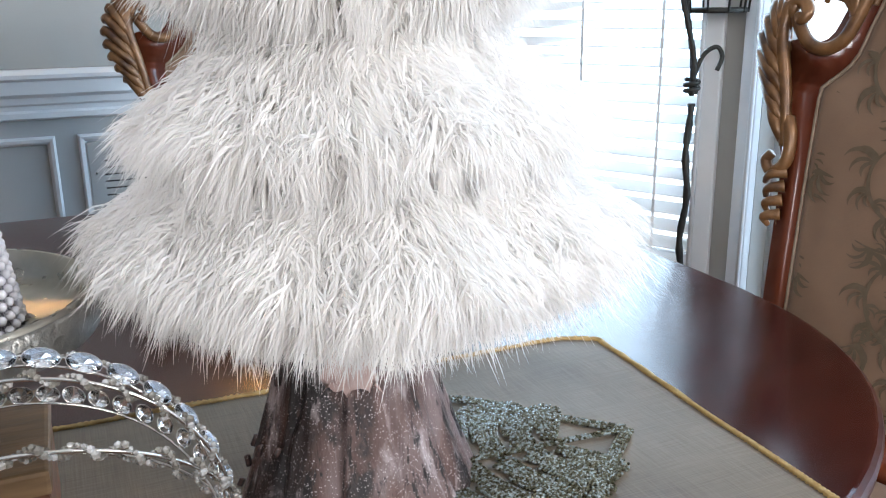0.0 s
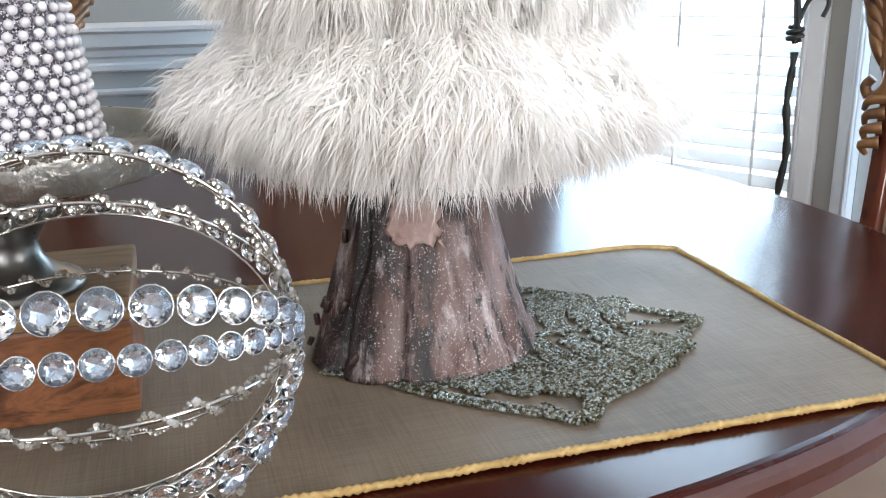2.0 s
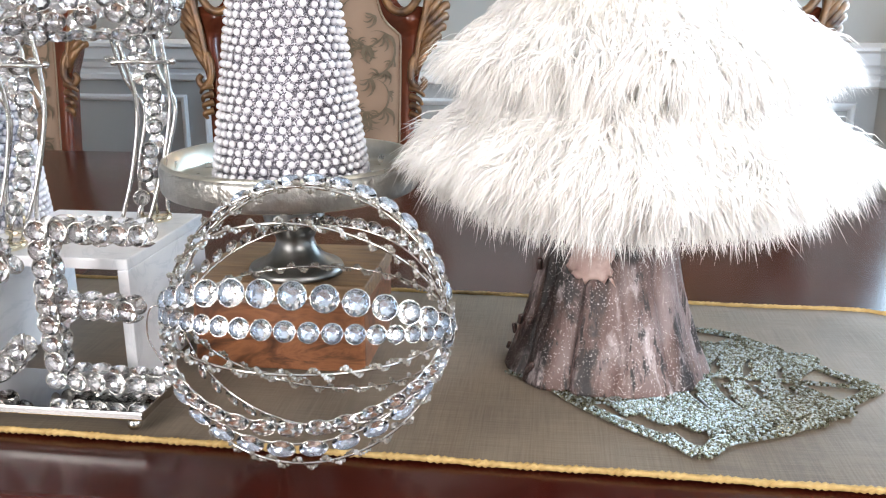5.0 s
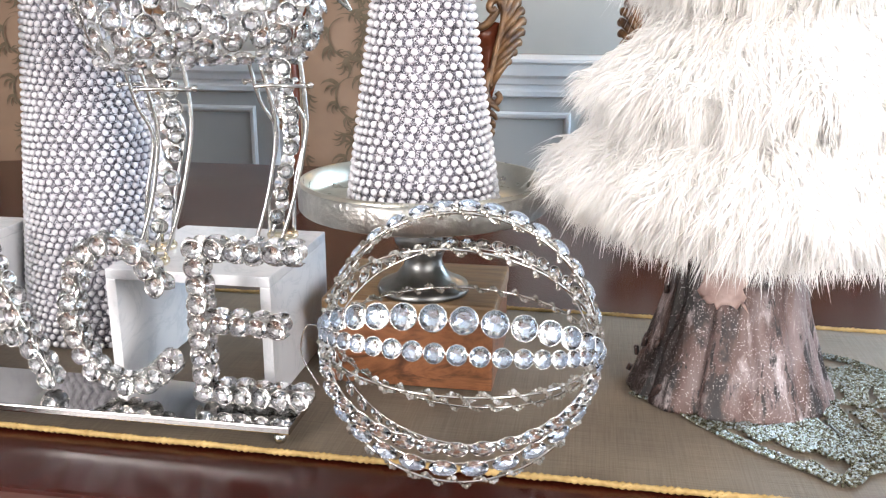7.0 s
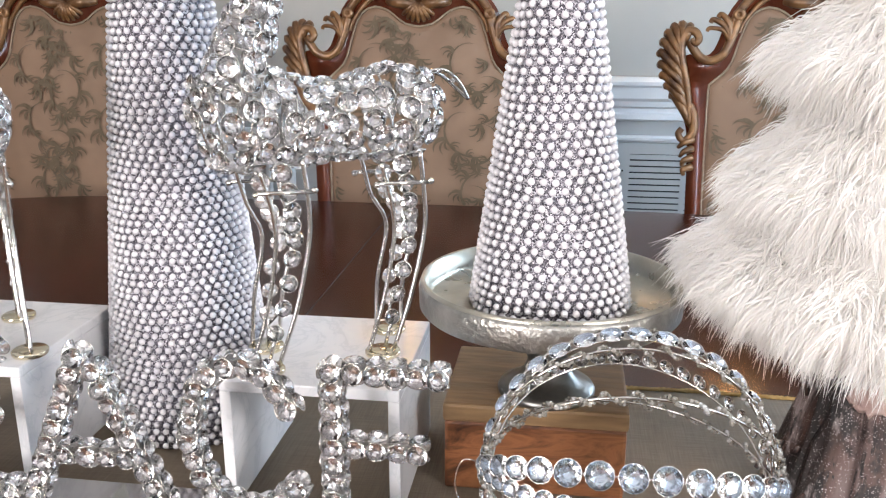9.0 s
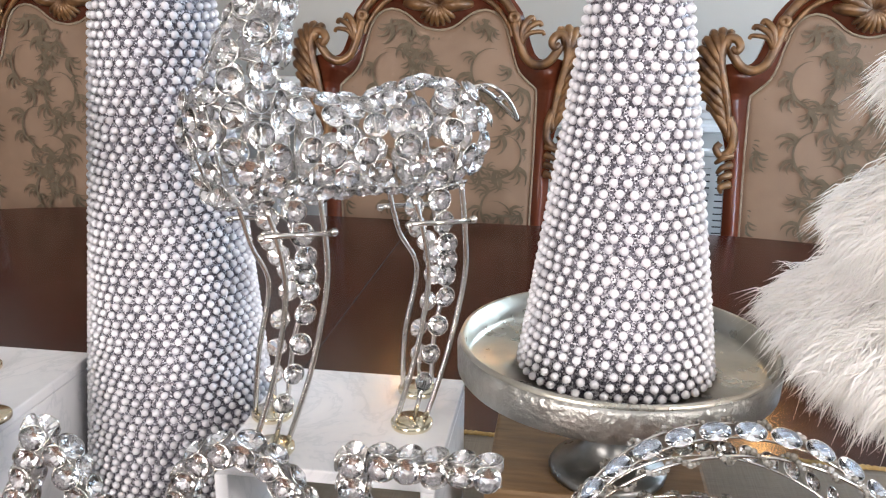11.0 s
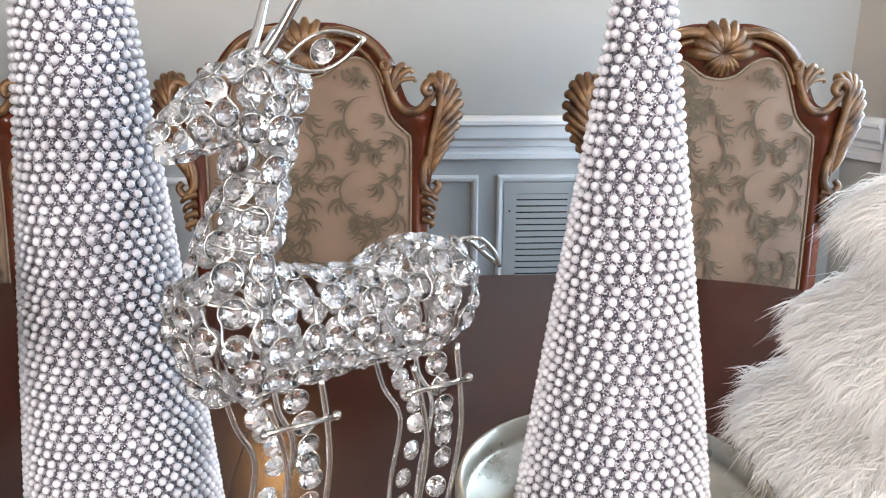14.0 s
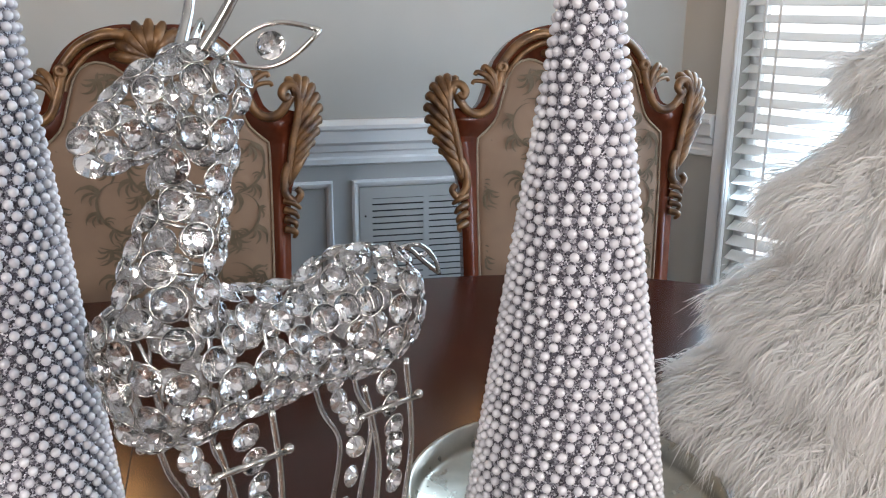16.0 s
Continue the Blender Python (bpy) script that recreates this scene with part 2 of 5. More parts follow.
def bark():
    """Weathered bark: mauve-brown plates, pale scraped streaks, black cracks and knots, drifts of fine glitter."""
    m, nt, b = nodes_of("weathered_glitter_bark")

    def blend(fac, low, high):
        mx = nt.nodes.new("ShaderNodeMix")
        mx.data_type = "RGBA"
        nt.links.new(fac, mx.inputs[0])
        for socket, value in ((mx.inputs[6], low), (mx.inputs[7], high)):
            if isinstance(value, tuple):
                socket.default_value = (*value, 1)
            else:
                nt.links.new(value, socket)
        return mx.outputs[2]

    v = coords(nt, (1, 1, 0.3))
    broad = noise_of(nt, v, 17.0, 3.0, 0.5, 0.6)
    col = ramp(nt, broad, [(0.38, (0.022, 0.012, 0.011)), (0.45, (0.072, 0.038, 0.031)), (0.53, (0.125, 0.076, 0.066)), (0.62, (0.18, 0.135, 0.132))])
    streak = ramp(nt, noise_of(nt, coords(nt, (1, 1, 0.16)), 42.0, 6.0, 0.7, 0.5), [(0.55, (0, 0, 0)), (0.66, (0.75, 0.75, 0.75))])
    col = blend(streak, col, (0.42, 0.36, 0.36))
    crack = noise_of(nt, coords(nt, (1, 1, 0.10)), 60.0, 7.0, 0.7, 0.3)
    col = blend(ramp(nt, crack, [(0.42, (1, 1, 1)), (0.47, (0, 0, 0))]), col, (0.012, 0.009, 0.009))
    knots = ramp(nt, noise_of(nt, coords(nt, (1, 1, 0.7)), 14.0, 5.0, 0.65), [(0.40, (0.9, 0.9, 0.9)), (0.46, (0, 0, 0))])
    col = blend(knots, col, (0.014, 0.011, 0.012))
    vo = node(nt, "ShaderNodeTexVoronoi", Scale=1500.0)
    nt.links.new(coords(nt), vo.inputs["Vector"])
    sep = nt.nodes.new("ShaderNodeSeparateColor")
    nt.links.new(vo.outputs["Color"], sep.inputs[0])
    specks = ramp(nt, sep.outputs[0], [(0.955, (0, 0, 0)), (0.965, (1, 1, 1))])
    drift = ramp(nt, noise_of(nt, coords(nt), 20.0, 3.0), [(0.38, (0.2, 0.2, 0.2)), (0.55, (1, 1, 1))])
    gl = node(nt, "ShaderNodeMath")
    gl.operation = "MULTIPLY"
    nt.links.new(specks, gl.inputs[0])
    nt.links.new(drift, gl.inputs[1])
    col = blend(gl.outputs[0], col, (0.72, 0.66, 0.65))
    nt.links.new(col, b.inputs["Base Color"])
    nt.links.new(gl.outputs[0], b.inputs["Metallic"])
    b.inputs["Roughness"].default_value = 0.42
    bump(nt, b, crack, 0.8, 0.004)
    return m


M_BARK = bark()


def upholstery():
    m, nt, b = nodes_of("tapestry_upholstery")
    v = coords(nt)
    cloud = noise_of(nt, v, 6.0, 4.0)
    weave = noise_of(nt, coords(nt, (1, 1, 1)), 420.0, 2.0)
    field = ramp(nt, cloud, [(0.3, (0.185, 0.112, 0.067)), (0.7, (0.25, 0.155, 0.096))])
    nt.links.new(field, b.inputs["Base Color"])
    b.inputs["Roughness"].default_value = 0.62
    b.inputs["Sheen Weight"].default_value = 0.2
    bump(nt, b, weave, 0.35, 0.0006)
    return m


M_UPHOL = upholstery()


def bead_glass(name, c1, c2, c3):
    m, nt, b = nodes_of(name)
    geo = nt.nodes.new("ShaderNodeNewGeometry")
    col = ramp(nt, geo.outputs["Random Per Island"], [(0.0, c1), (0.5, c2), (1.0, c3)])
    nt.links.new(col, b.inputs["Base Color"])
    b.inputs["Metallic"].default_value = 0.7
    b.inputs["Roughness"].default_value = 0.16
    return m


M_SEED = bead_glass("seed_beads", (0.07, 0.062, 0.032), (0.22, 0.215, 0.15), (0.58, 0.66, 0.68))
M_WIREBEAD = bead_glass("clear_bugle_beads", (0.22, 0.205, 0.175), (0.40, 0.38, 0.34), (0.75, 0.75, 0.74))


def emitter(name, colour, strength):
    m, nt, b = nodes_of(name)
    b.inputs["Emission Color"].default_value = (*colour, 1)
    b.inputs["Emission Strength"].default_value = strength
    b.inputs["Base Color"].default_value = (0.8, 0.8, 0.8, 1)
    return m


M_BULB = emitter("warm_bulb", (1.0, 0.52, 0.18), 75.0)
M_OUTSIDE = emitter("bright_daylight_outside", (0.90, 0.96, 1.0), 4.0)
M_OUTSIDE2 = emitter("hazy_garden_outside", (0.60, 0.79, 1.0), 4.6)


def glass():
    m, nt, b = nodes_of("window_glass")
    b.inputs["Transmission Weight"].default_value = 1.0
    b.inputs["Roughness"].default_value = 0.0
    b.inputs["IOR"].default_value = 1.45
    return m


M_GLASS = glass()


# builders
def thing(name, m, label, category, group="", kind=""):
    ob = new(name)
    ob.empty_display_size = 0.05
    ob.matrix_world = m
    return tagged(ob, label, category, group, kind)


def mesh_of(name, bm, *mats, smooth=True):
    me = bpy.data.meshes.new(name)
    bm.to_mesh(me)
    bm.free()
    for m in mats:
        me.materials.append(m)
    if smooth:
        me.shade_smooth()
    return me


def part(name, bm, material, parent=None, label="", smooth=True):
    mats = material if isinstance(material, (list, tuple)) else [material]
    ob = new(name, mesh_of(name, bm, *mats, smooth=smooth))
    ob.parent = parent
    return tagged(ob, label) if label else ob


def raw(name, verts, faces, material, parent=None, label="", smooth=True):
    me = bpy.data.meshes.new(name)
    me.from_pydata([tuple(map(float, v)) for v in verts] if not isinstance(verts, np.ndarray) else verts.tolist(), [], faces if isinstance(faces, list) else faces.tolist())
    me.materials.append(material)
    if smooth:
        me.shade_smooth()
    ob = new(name, me)
    ob.parent = parent
    return tagged(ob, label) if label else ob


def box_bm(x0, x1, y0, y1, z0, z1, bevel=0.0, seg=2):
    bm = bmesh.new()
    bmesh.ops.create_cube(bm, size=1)
    for v in bm.verts:
        v.co = Vector((x0 + (v.co.x + 0.5) * (x1 - x0), y0 + (v.co.y + 0.5) * (y1 - y0), z0 + (v.co.z + 0.5) * (z1 - z0)))
    if bevel:
        bmesh.ops.bevel(bm, geom=bm.edges[:], offset=bevel, segments=seg, affect="EDGES", profile=0.6)
    return bm


def join_bm(*bms):
    out = bmesh.new()
    for b in bms:
        me = bpy.data.meshes.new("tmp")
        b.to_mesh(me)
        b.free()
        out.from_mesh(me)
        bpy.data.meshes.remove(me)
    return out


def lathe_bm(profile, n=48, cap=True):
    bm = bmesh.new()
    rings = []
    for r, z in profile:
        rings.append([bm.verts.new((r * math.cos(2 * math.pi * k / n), r * math.sin(2 * math.pi * k / n), z)) for k in range(n)])
    for a, b in zip(rings, rings[1:]):
        for k in range(n):
            bm.faces.new((a[k], a[(k + 1) % n], b[(k + 1) % n], b[k]))
    if cap:
        bm.faces.new(rings[0][::-1])
        bm.faces.new(rings[-1])
    return bm


def tube_bm(points, radius, n=6, closed=False, bm=None):
    """A round tube along points; radius is a number or a function of 0..1."""
    bm = bm or bmesh.new()
    pts = [Vector(p) for p in points]
    up = Vector((0, 0, 1))
    rings = []
    last = None
    count = len(pts)
    for i, p in enumerate(pts):
        a = pts[(i - 1) % count] if closed or i else pts[i]
        b = pts[(i + 1) % count] if closed or i < count - 1 else pts[i]
        d = (b - a).normalized()
        if last is None:
            side = d.cross(up)
            if side.length < 1e-3:
                side = d.cross(Vector((1, 0, 0)))
        else:
            side = last - d * last.dot(d)
        side.normalize()
        last = side
        other = d.cross(side)
        r = radius(i / max(1, count - 1)) if callable(radius) else radius
        rings.append([bm.verts.new(p + (side * math.cos(2 * math.pi * k / n) + other * math.sin(2 * math.pi * k / n)) * r) for k in range(n)])
    pairs = list(zip(rings, rings[1:])) + ([(rings[-1], rings[0])] if closed else [])
    for a, b in pairs:
        for k in range(n):
            bm.faces.new((a[k], a[(k + 1) % n], b[(k + 1) % n], b[k]))
    if not closed:
        bm.faces.new(rings[0][::-1])
        bm.faces.new(rings[-1])
    return bm


def spline(points, per=8, closed=False):
    """Catmull-Rom through the points."""
    P = [Vector(p) for p in points]
    n = len(P)
    out = []
    last = n if closed else n - 1
    for i in range(last):
        p1, p2 = P[i], P[(i + 1) % n]
        p0 = P[(i - 1) % n] if closed or i else p1
        p3 = P[(i + 2) % n] if closed or i < n - 2 else p2
        for k in range(per):
            t = k / per
            out.append(0.5 * ((2 * p1) + (p2 - p0) * t + (2 * p0 - 5 * p1 + 4 * p2 - p3) * t * t + (3 * p1 - p0 - 3 * p2 + p3) * t ** 3))
    if not closed:
        out.append(P[-1])
    return out


def slab_bm(outline, y0, y1, hole=None, bevel=0.004):
    """A board cut to an outline in x and z, from y0 (front) to y1, its edges rounded; with a hole of the same number of points it is a frame."""
    bm = bmesh.new()
    n = len(outline)

    def ring(pts, y, shrink):
        out = []
        for i, p in enumerate(pts):
            a, b = Vector(pts[i - 1]), Vector(pts[(i + 1) % n])
            d = (b - a).normalized()
            nrm = Vector((-d.y, d.x))
            q = Vector(p) + nrm * shrink
            out.append(bm.verts.new((q.x, y, q.y)))
        return out

    loops = [ring(outline, y1, 0), ring(outline, y0 + bevel, 0), ring(outline, y0, bevel)]
    if hole:
        loops += [ring(hole, y0, -bevel), ring(hole, y0 + bevel, 0), ring(hole, y1, 0)]
    for a, b in zip(loops, loops[1:]):
        for k in range(n):
            bm.faces.new((a[k], a[(k + 1) % n], b[(k + 1) % n], b[k]))
    if hole:
        a, b = loops[-1], loops[0]
        for k in range(n):
            bm.faces.new((a[k], a[(k + 1) % n], b[(k + 1) % n], b[k]))
    else:
        bm.faces.new(loops[-1])
        bm.faces.new(loops[0][::-1])
    bmesh.ops.recalc_face_normals(bm, faces=bm.faces[:])
    return bm


def ball_template(sub=2):
    bm = bmesh.new()
    bmesh.ops.create_icosphere(bm, subdivisions=sub, radius=1)
    v = np.array([p.co[:] for p in bm.verts])
    f = np.array([[p.index for p in q.verts] for q in bm.faces])
    bm.free()
    return v, f


BALL2, BALL1 = ball_template(2), ball_template(1)


def many_balls(centres, radii, template):
    v, f = template
    c = np.asarray(centres, float)
    r = np.broadcast_to(np.asarray(radii, float), (len(c),))
    verts = (v[None] * r[:, None, None] + c[:, None]).reshape(-1, 3)
    faces = (f[None] + (np.arange(len(c)) * len(v))[:, None, None]).reshape(-1, 3)
    return verts, faces


# large structure: walls with openings, floor, ceiling
WALL_Y = 2.594
CORNER = Vector((1.12, WALL_Y))
BAY = radians(-63)
BAYDIR = Vector((math.cos(BAY), math.sin(BAY)))
BAYEND = CORNER + BAYDIR * 0.985
CEIL = 2.6


def structure(name, bm, material, label, category, smooth=False):
    ob = part(name, bm, material, None, smooth=smooth)
    return tagged(ob, label, category, kind="structure")


structure("floor", box_bm(-4.2, 4.2, -2.9, 4.0, -0.05, 0.0), M_FLOOR, "dark hardwood floor under the dining table", "floor")
structure("ceiling", box_bm(-4.2, 4.2, -2.9, 4.0, CEIL, CEIL + 0.05), M_CEIL, "plain white painted ceiling", "ceiling")
wall_north = structure("wall_north", box_bm(-4.0, CORNER.x, WALL_Y, WALL_Y + 0.12, 0.96, CEIL), M_WALL, "grey painted dining room wall above a white chair rail", "wall")
structure("wainscot", box_bm(-4.0, CORNER.x, WALL_Y - 0.004, WALL_Y + 0.12, 0, 0.96), M_WAINSCOT, "grey painted wainscot with moulded frames", "wainscot")
structure("wall_west", box_bm(-4.12, -4.0, -2.9, WALL_Y + 0.12, 0, CEIL), M_WALL, "plain grey painted wall", "wall")


def wall_opening(name, length, x0, x1, z0, z1, m, label):
    """A wall along its own x, its room face at y 0, with one opening through it."""
    bm = join_bm(box_bm(0, x0, 0, 0.12, 0, CEIL), box_bm(x1, length, 0, 0.12, 0, CEIL), box_bm(x0, x1, 0, 0.12, 0, z0), box_bm(x0, x1, 0, 0.12, z1, CEIL))
    ob = structure(name, bm, M_WALL, label, "wall")
    ob.matrix_world = m
    return ob


BAY_M = pose(CORNER.x, CORNER.y, 0, 0, 0, math.degrees(BAY))
EAST_M = pose(BAYEND.x, BAYEND.y, 0, 0, 0, -90)
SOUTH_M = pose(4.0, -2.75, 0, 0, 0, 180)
wall_opening("wall_bay", 0.985, 0.20, 0.885, 0.42, 2.1, BAY_M, "grey painted wall round a window with blinds")
wall_opening("wall_east", 1.85, 0.075, 1.75, 0.05, 2.1, EAST_M, "grey painted wall round a glazed garden door")
EAST_M2 = EAST_M @ pose(1.85, 0, 0)
# made-up opening out of view, beside the key lamp
wall_opening("wall_east_2", 2.75, 0.35, 1.5, 0.8, 2.2, EAST_M2, "unseen grey painted wall round the added key-light window")
# unseen wall and opening, added to go with the fill lamp
wall_opening("wall_south", 8.0, 2.05, 5.95, 0.7, 2.45, SOUTH_M, "unseen grey painted wall round the added fill-light window")

# chair rail, mouldings and vent of the north wall
rail_profile = [(0.0, 0.842), (0.014, 0.848), (0.014, 0.862), (0.008, 0.868), (0.008, 0.880), (0.018, 0.886), (0.020, 0.902), (0.034, 0.912), (0.036, 0.945), (0.046, 0.952), (0.046, 0.962), (0.03, 0.974), (0.0, 0.974)]


def extrude_profile(profile, x0, x1):
    bm = bmesh.new()
    a = [bm.verts.new((x0, -d, z)) for d, z in profile]
    b = [bm.verts.new((x1, -d, z)) for d, z in profile]
    for i in range(len(profile) - 1):
        bm.faces.new((a[i], a[i + 1], b[i + 1], b[i]))
    bm.faces.new(a[::-1])
    bm.faces.new(b)
    bmesh.ops.recalc_face_normals(bm, faces=bm.faces[:])
    return bm


rail = structure("chair_rail", extrude_profile(rail_profile, -4.0, CORNER.x), M_TRIM, "white moulded chair rail along the wall", "trim")
rail.location = (0, WALL_Y - 0.004, 0)
rail = structure("chair_rail_bay", extrude_profile(rail_profile, 0.0, 0.14), M_TRIM, "short white moulded chair rail beside the window", "trim")
rail.matrix_world = BAY_M
base = structure("baseboard", extrude_profile([(0, 0), (0.018, 0), (0.018, 0.12), (0.01, 0.14), (0, 0.145)], -4.0, CORNER.x), M_TRIM, "white painted baseboard", "trim")
base.location = (0, WALL_Y - 0.004, 0)


def frame_moulding(x0, x1, z0, z1, w=0.022):
    prof = [(0.0, 0.0), (0.008, 0.001), (0.014, 0.006), (0.012, 0.014), (0.006, 0.020), (0.0, w)]
    bm = bmesh.new()
    loops = []
    for d, s in prof:
        loops.append([bm.verts.new((x, -d, z)) for x, z in ((x0 + s, z0 + s), (x1 - s, z0 + s), (x1 - s, z1 - s), (x0 + s, z1 - s))])
    for a, b in zip(loops, loops[1:]):
        for k in range(4):
            bm.faces.new((a[k], a[(k + 1) % 4], b[(k + 1) % 4], b[k]))
    bmesh.ops.recalc_face_normals(bm, faces=bm.faces[:])
    return bm


spans = [(0.079, 0.53), (-0.95, 0.024), (-1.98, -1.006), (-3.0, -2.04), (0.586, 1.06)]
for i, (x0, x1) in enumerate(spans):
    ob = structure("panel_moulding_%d" % (i + 1), frame_moulding(x0, x1, 0.2, 0.798), M_TRIM, "white rectangular frame moulding on the wainscot", "trim")
    ob.location = (0, WALL_Y - 0.004, 0)

vent = thing("return_air_vent", pose(0.304, WALL_Y - 0.006, 0.25), "pale grey metal return air grille with two columns of louvres", "vent", kind="structure")
# flat near-black sheet: the shade between the louvres is put into its colour
part("backing", box_bm(-0.19, 0.19, -0.002, 0.0, 0, 0.505), M_DARK, vent, "near-black sheet standing in for shade behind the louvres")
plate = [box_bm(-0.205, -0.167, -0.010, 0, -0.02, 0.525), box_bm(0.167, 0.205, -0.010, 0, -0.02, 0.525), box_bm(-0.167, 0.167, -0.010, 0, 0.492, 0.525), box_bm(-0.167, 0.167, -0.010, 0, -0.02, 0.012), box_bm(-0.012, 0.004, -0.009, 0, 0.012, 0.492)]
part("frame", join_bm(*plate), M_WAINSCOT, vent, "painted metal frame", smooth=False)
for side in (-1, 1):
    x0, x1 = (-0.167, -0.012) if side < 0 else (0.004, 0.167)
    slat_mesh = mesh_of("louvre", box_bm(x0, x1, -0.0085, -0.007, -0.0075, 0.0075), M_WAINSCOT, smooth=False)
    for k in range(25):
        ob = new("louvre", slat_mesh)
        ob.parent = vent
        ob.matrix_local = pose(0, 0, 0.022 + k * 0.0192, 0, 0, 0)
part("screw", lathe_bm([(0.003, 0.0), (0.003, 0.002)], 10), M_IRON, vent).matrix_local = pose(-0.188, -0.010, 0.44, 90)


# window with blinds in the bay wall
def window(name, m, x0, x1, z0, z1, blinds, label, muntins):
    w = thing(name, m, label, "window", kind="structure")
    c = 0.055
    casing = join_bm(box_bm(x0 - c, x0, -0.022, 0.0, z0 - 0.03, z1 + c, 0.004), box_bm(x1, x1 + c, -0.022, 0.0, z0 - 0.03, z1 + c, 0.004), box_bm(x0, x1, -0.022, 0.0, z1, z1 + c, 0.004))
    part("window_frame", casing, M_TRIM, w, "white painted casing")
    inner = join_bm(box_bm(x0 - 0.012, x0 - 0.002, -0.030, -0.022, z0, z1), box_bm(x1 + 0.002, x1 + 0.012, -0.030, -0.022, z0, z1), box_bm(x0, x0 + 0.03, 0.05, 0.09, z0, z1), box_bm(x1 - 0.03, x1, 0.05, 0.09, z0, z1), box_bm(x0 + 0.03, x1 - 0.03, 0.05, 0.09, z0, z0 + 0.04), box_bm(x0 + 0.03, x1 - 0.03, 0.05, 0.09, z1 - 0.04, z1))
    part("sash", inner, M_TRIM, w, "white sash")
    part("window_sill", box_bm(x0 - c, x1 + c, -0.04, 0.05, z0 - 0.03, z0, 0.004), M_TRIM, w)
    pane = part("pane", box_bm(x0 + 0.03, x1 - 0.03, 0.068, 0.072, z0 + 0.04, z1 - 0.04), M_GLASS, w, smooth=False)
    pane.visible_shadow = False
    for a, b, e, f in muntins:
        part("glazing_bar", box_bm(a, b, 0.06, 0.08, e, f), M_TRIM, w, smooth=False)
    if blinds:
        part("head_rail", box_bm(x0 + 0.004, x1 - 0.004, -0.005, 0.045, z1 - 0.05, z1, 0.003), M_BLIND, w)
        slat = mesh_of("slat", join_bm(box_bm(x0 + 0.006, x1 - 0.006, -0.025, 0.025, -0.0014, 0.0014)), M_BLIND, smooth=False)
        n = int((z1 - 0.07 - z0) / 0.0475)
        for k in range(n):
            ob = new("slat", slat)
            ob.parent = w
            ob.matrix_local = pose(0, 0.02, z0 + 0.03 + k * 0.0475, 24 + random.uniform(-1, 1), 0, random.uniform(-0.1, 0.1))
        for fx in (0.16, 0.5, 0.84):
            part("ladder_tape", box_bm(x0 + (x1 - x0) * fx - 0.004, x0 + (x1 - x0) * fx + 0.004, -0.008, -0.007, z0 + 0.02, z1 - 0.05), M_BLIND, w, smooth=False)
        part("wand", tube_bm([(x0 + 0.07, -0.012, z1 - 0.06), (x0 + 0.068, -0.014, 0.93)], 0.004), M_BLIND, w)
    return w


window("window_1", BAY_M, 0.20, 0.885, 0.42, 2.1, True, "white window with half-open slatted blinds, bright daylight behind", [])
window("door_1", EAST_M, 0.075, 1.75, 0.08, 2.1, False, "white framed glazed door to a bright garden", [(0.93, 0.99, 0.12, 2.06), (0.1, 0.93, 1.40, 1.42), (0.99, 1.72, 1.40, 1.42), (0.1, 0.93, 0.75, 0.77), (0.99, 1.72, 0.75, 0.77)])
# unseen window put in for the key lamp
window("added_window_east", EAST_M2, 0.35, 1.5, 0.8, 2.2, False, "white framed side window, unseen, added for the key light", [(0.91, 0.94, 0.84, 2.16)])
# unseen window, added to give the fill lamp an opening
window("added_window_south", SOUTH_M, 2.05, 5.95, 0.7, 2.45, False, "wide white framed window, unseen, added for the fill light", [(3.45, 3.49, 0.74, 2.41), (4.72, 4.76, 0.74, 2.41)])


def backdrop(name, m, material, w, h, label):
    ob = part(name, box_bm(-w / 2, w / 2, 0, 0.02, -0.3, h), material)
    ob.matrix_world = m
    tagged(ob, label, "backdrop", kind="structure")
    return ob


backdrop("backdrop_window", BAY_M @ pose(0.6, 0.9, 0), M_OUTSIDE, 3.2, 3.0, "overexposed daylight outside the window")
backdrop("backdrop_garden", EAST_M @ pose(1.2, 2.2, 0), M_OUTSIDE2, 5.0, 3.2, "pale blue hazy garden outside the door")

# the dining table
T_TOP = 0.76
T_X0, T_X1, T_YC = -1.69, 0.85, 0.97


def table_outline(grow=0.0):
    pts = []
    span = 0.87
    n = 90
    for i in range(n):
        a = 2 * math.pi * i / n
        ca, sa = math.cos(a), math.sin(a)
        ex = 2 / 2.6
        hy = (0.79 if sa >= 0 else 0.60) + grow
        px = (span + grow) * math.copysign(abs(ca) ** ex, ca)
        py = hy * math.copysign(abs(sa) ** ex, sa)
        px += (T_X1 - span) if ca >= 0 else (T_X0 + span)
        pts.append((px, T_YC + py))
    return pts


table = thing("dining_table", pose(0, 0, 0), "large dark polished mahogany dining table with rounded end", "table")


def ring_stack(levels):
    bm = bmesh.new()
    loops = []
    for grow, z in levels:
        loops.append([bm.verts.new((x, y, z)) for x, y in table_outline(grow)])
    n = len(loops[0])
    for a, b in zip(loops, loops[1:]):
        for k in range(n):
            bm.faces.new((a[k], a[(k + 1) % n], b[(k + 1) % n], b[k]))
    bm.faces.new(loops[0][::-1])
    bm.faces.new(loops[-1])
    return bm


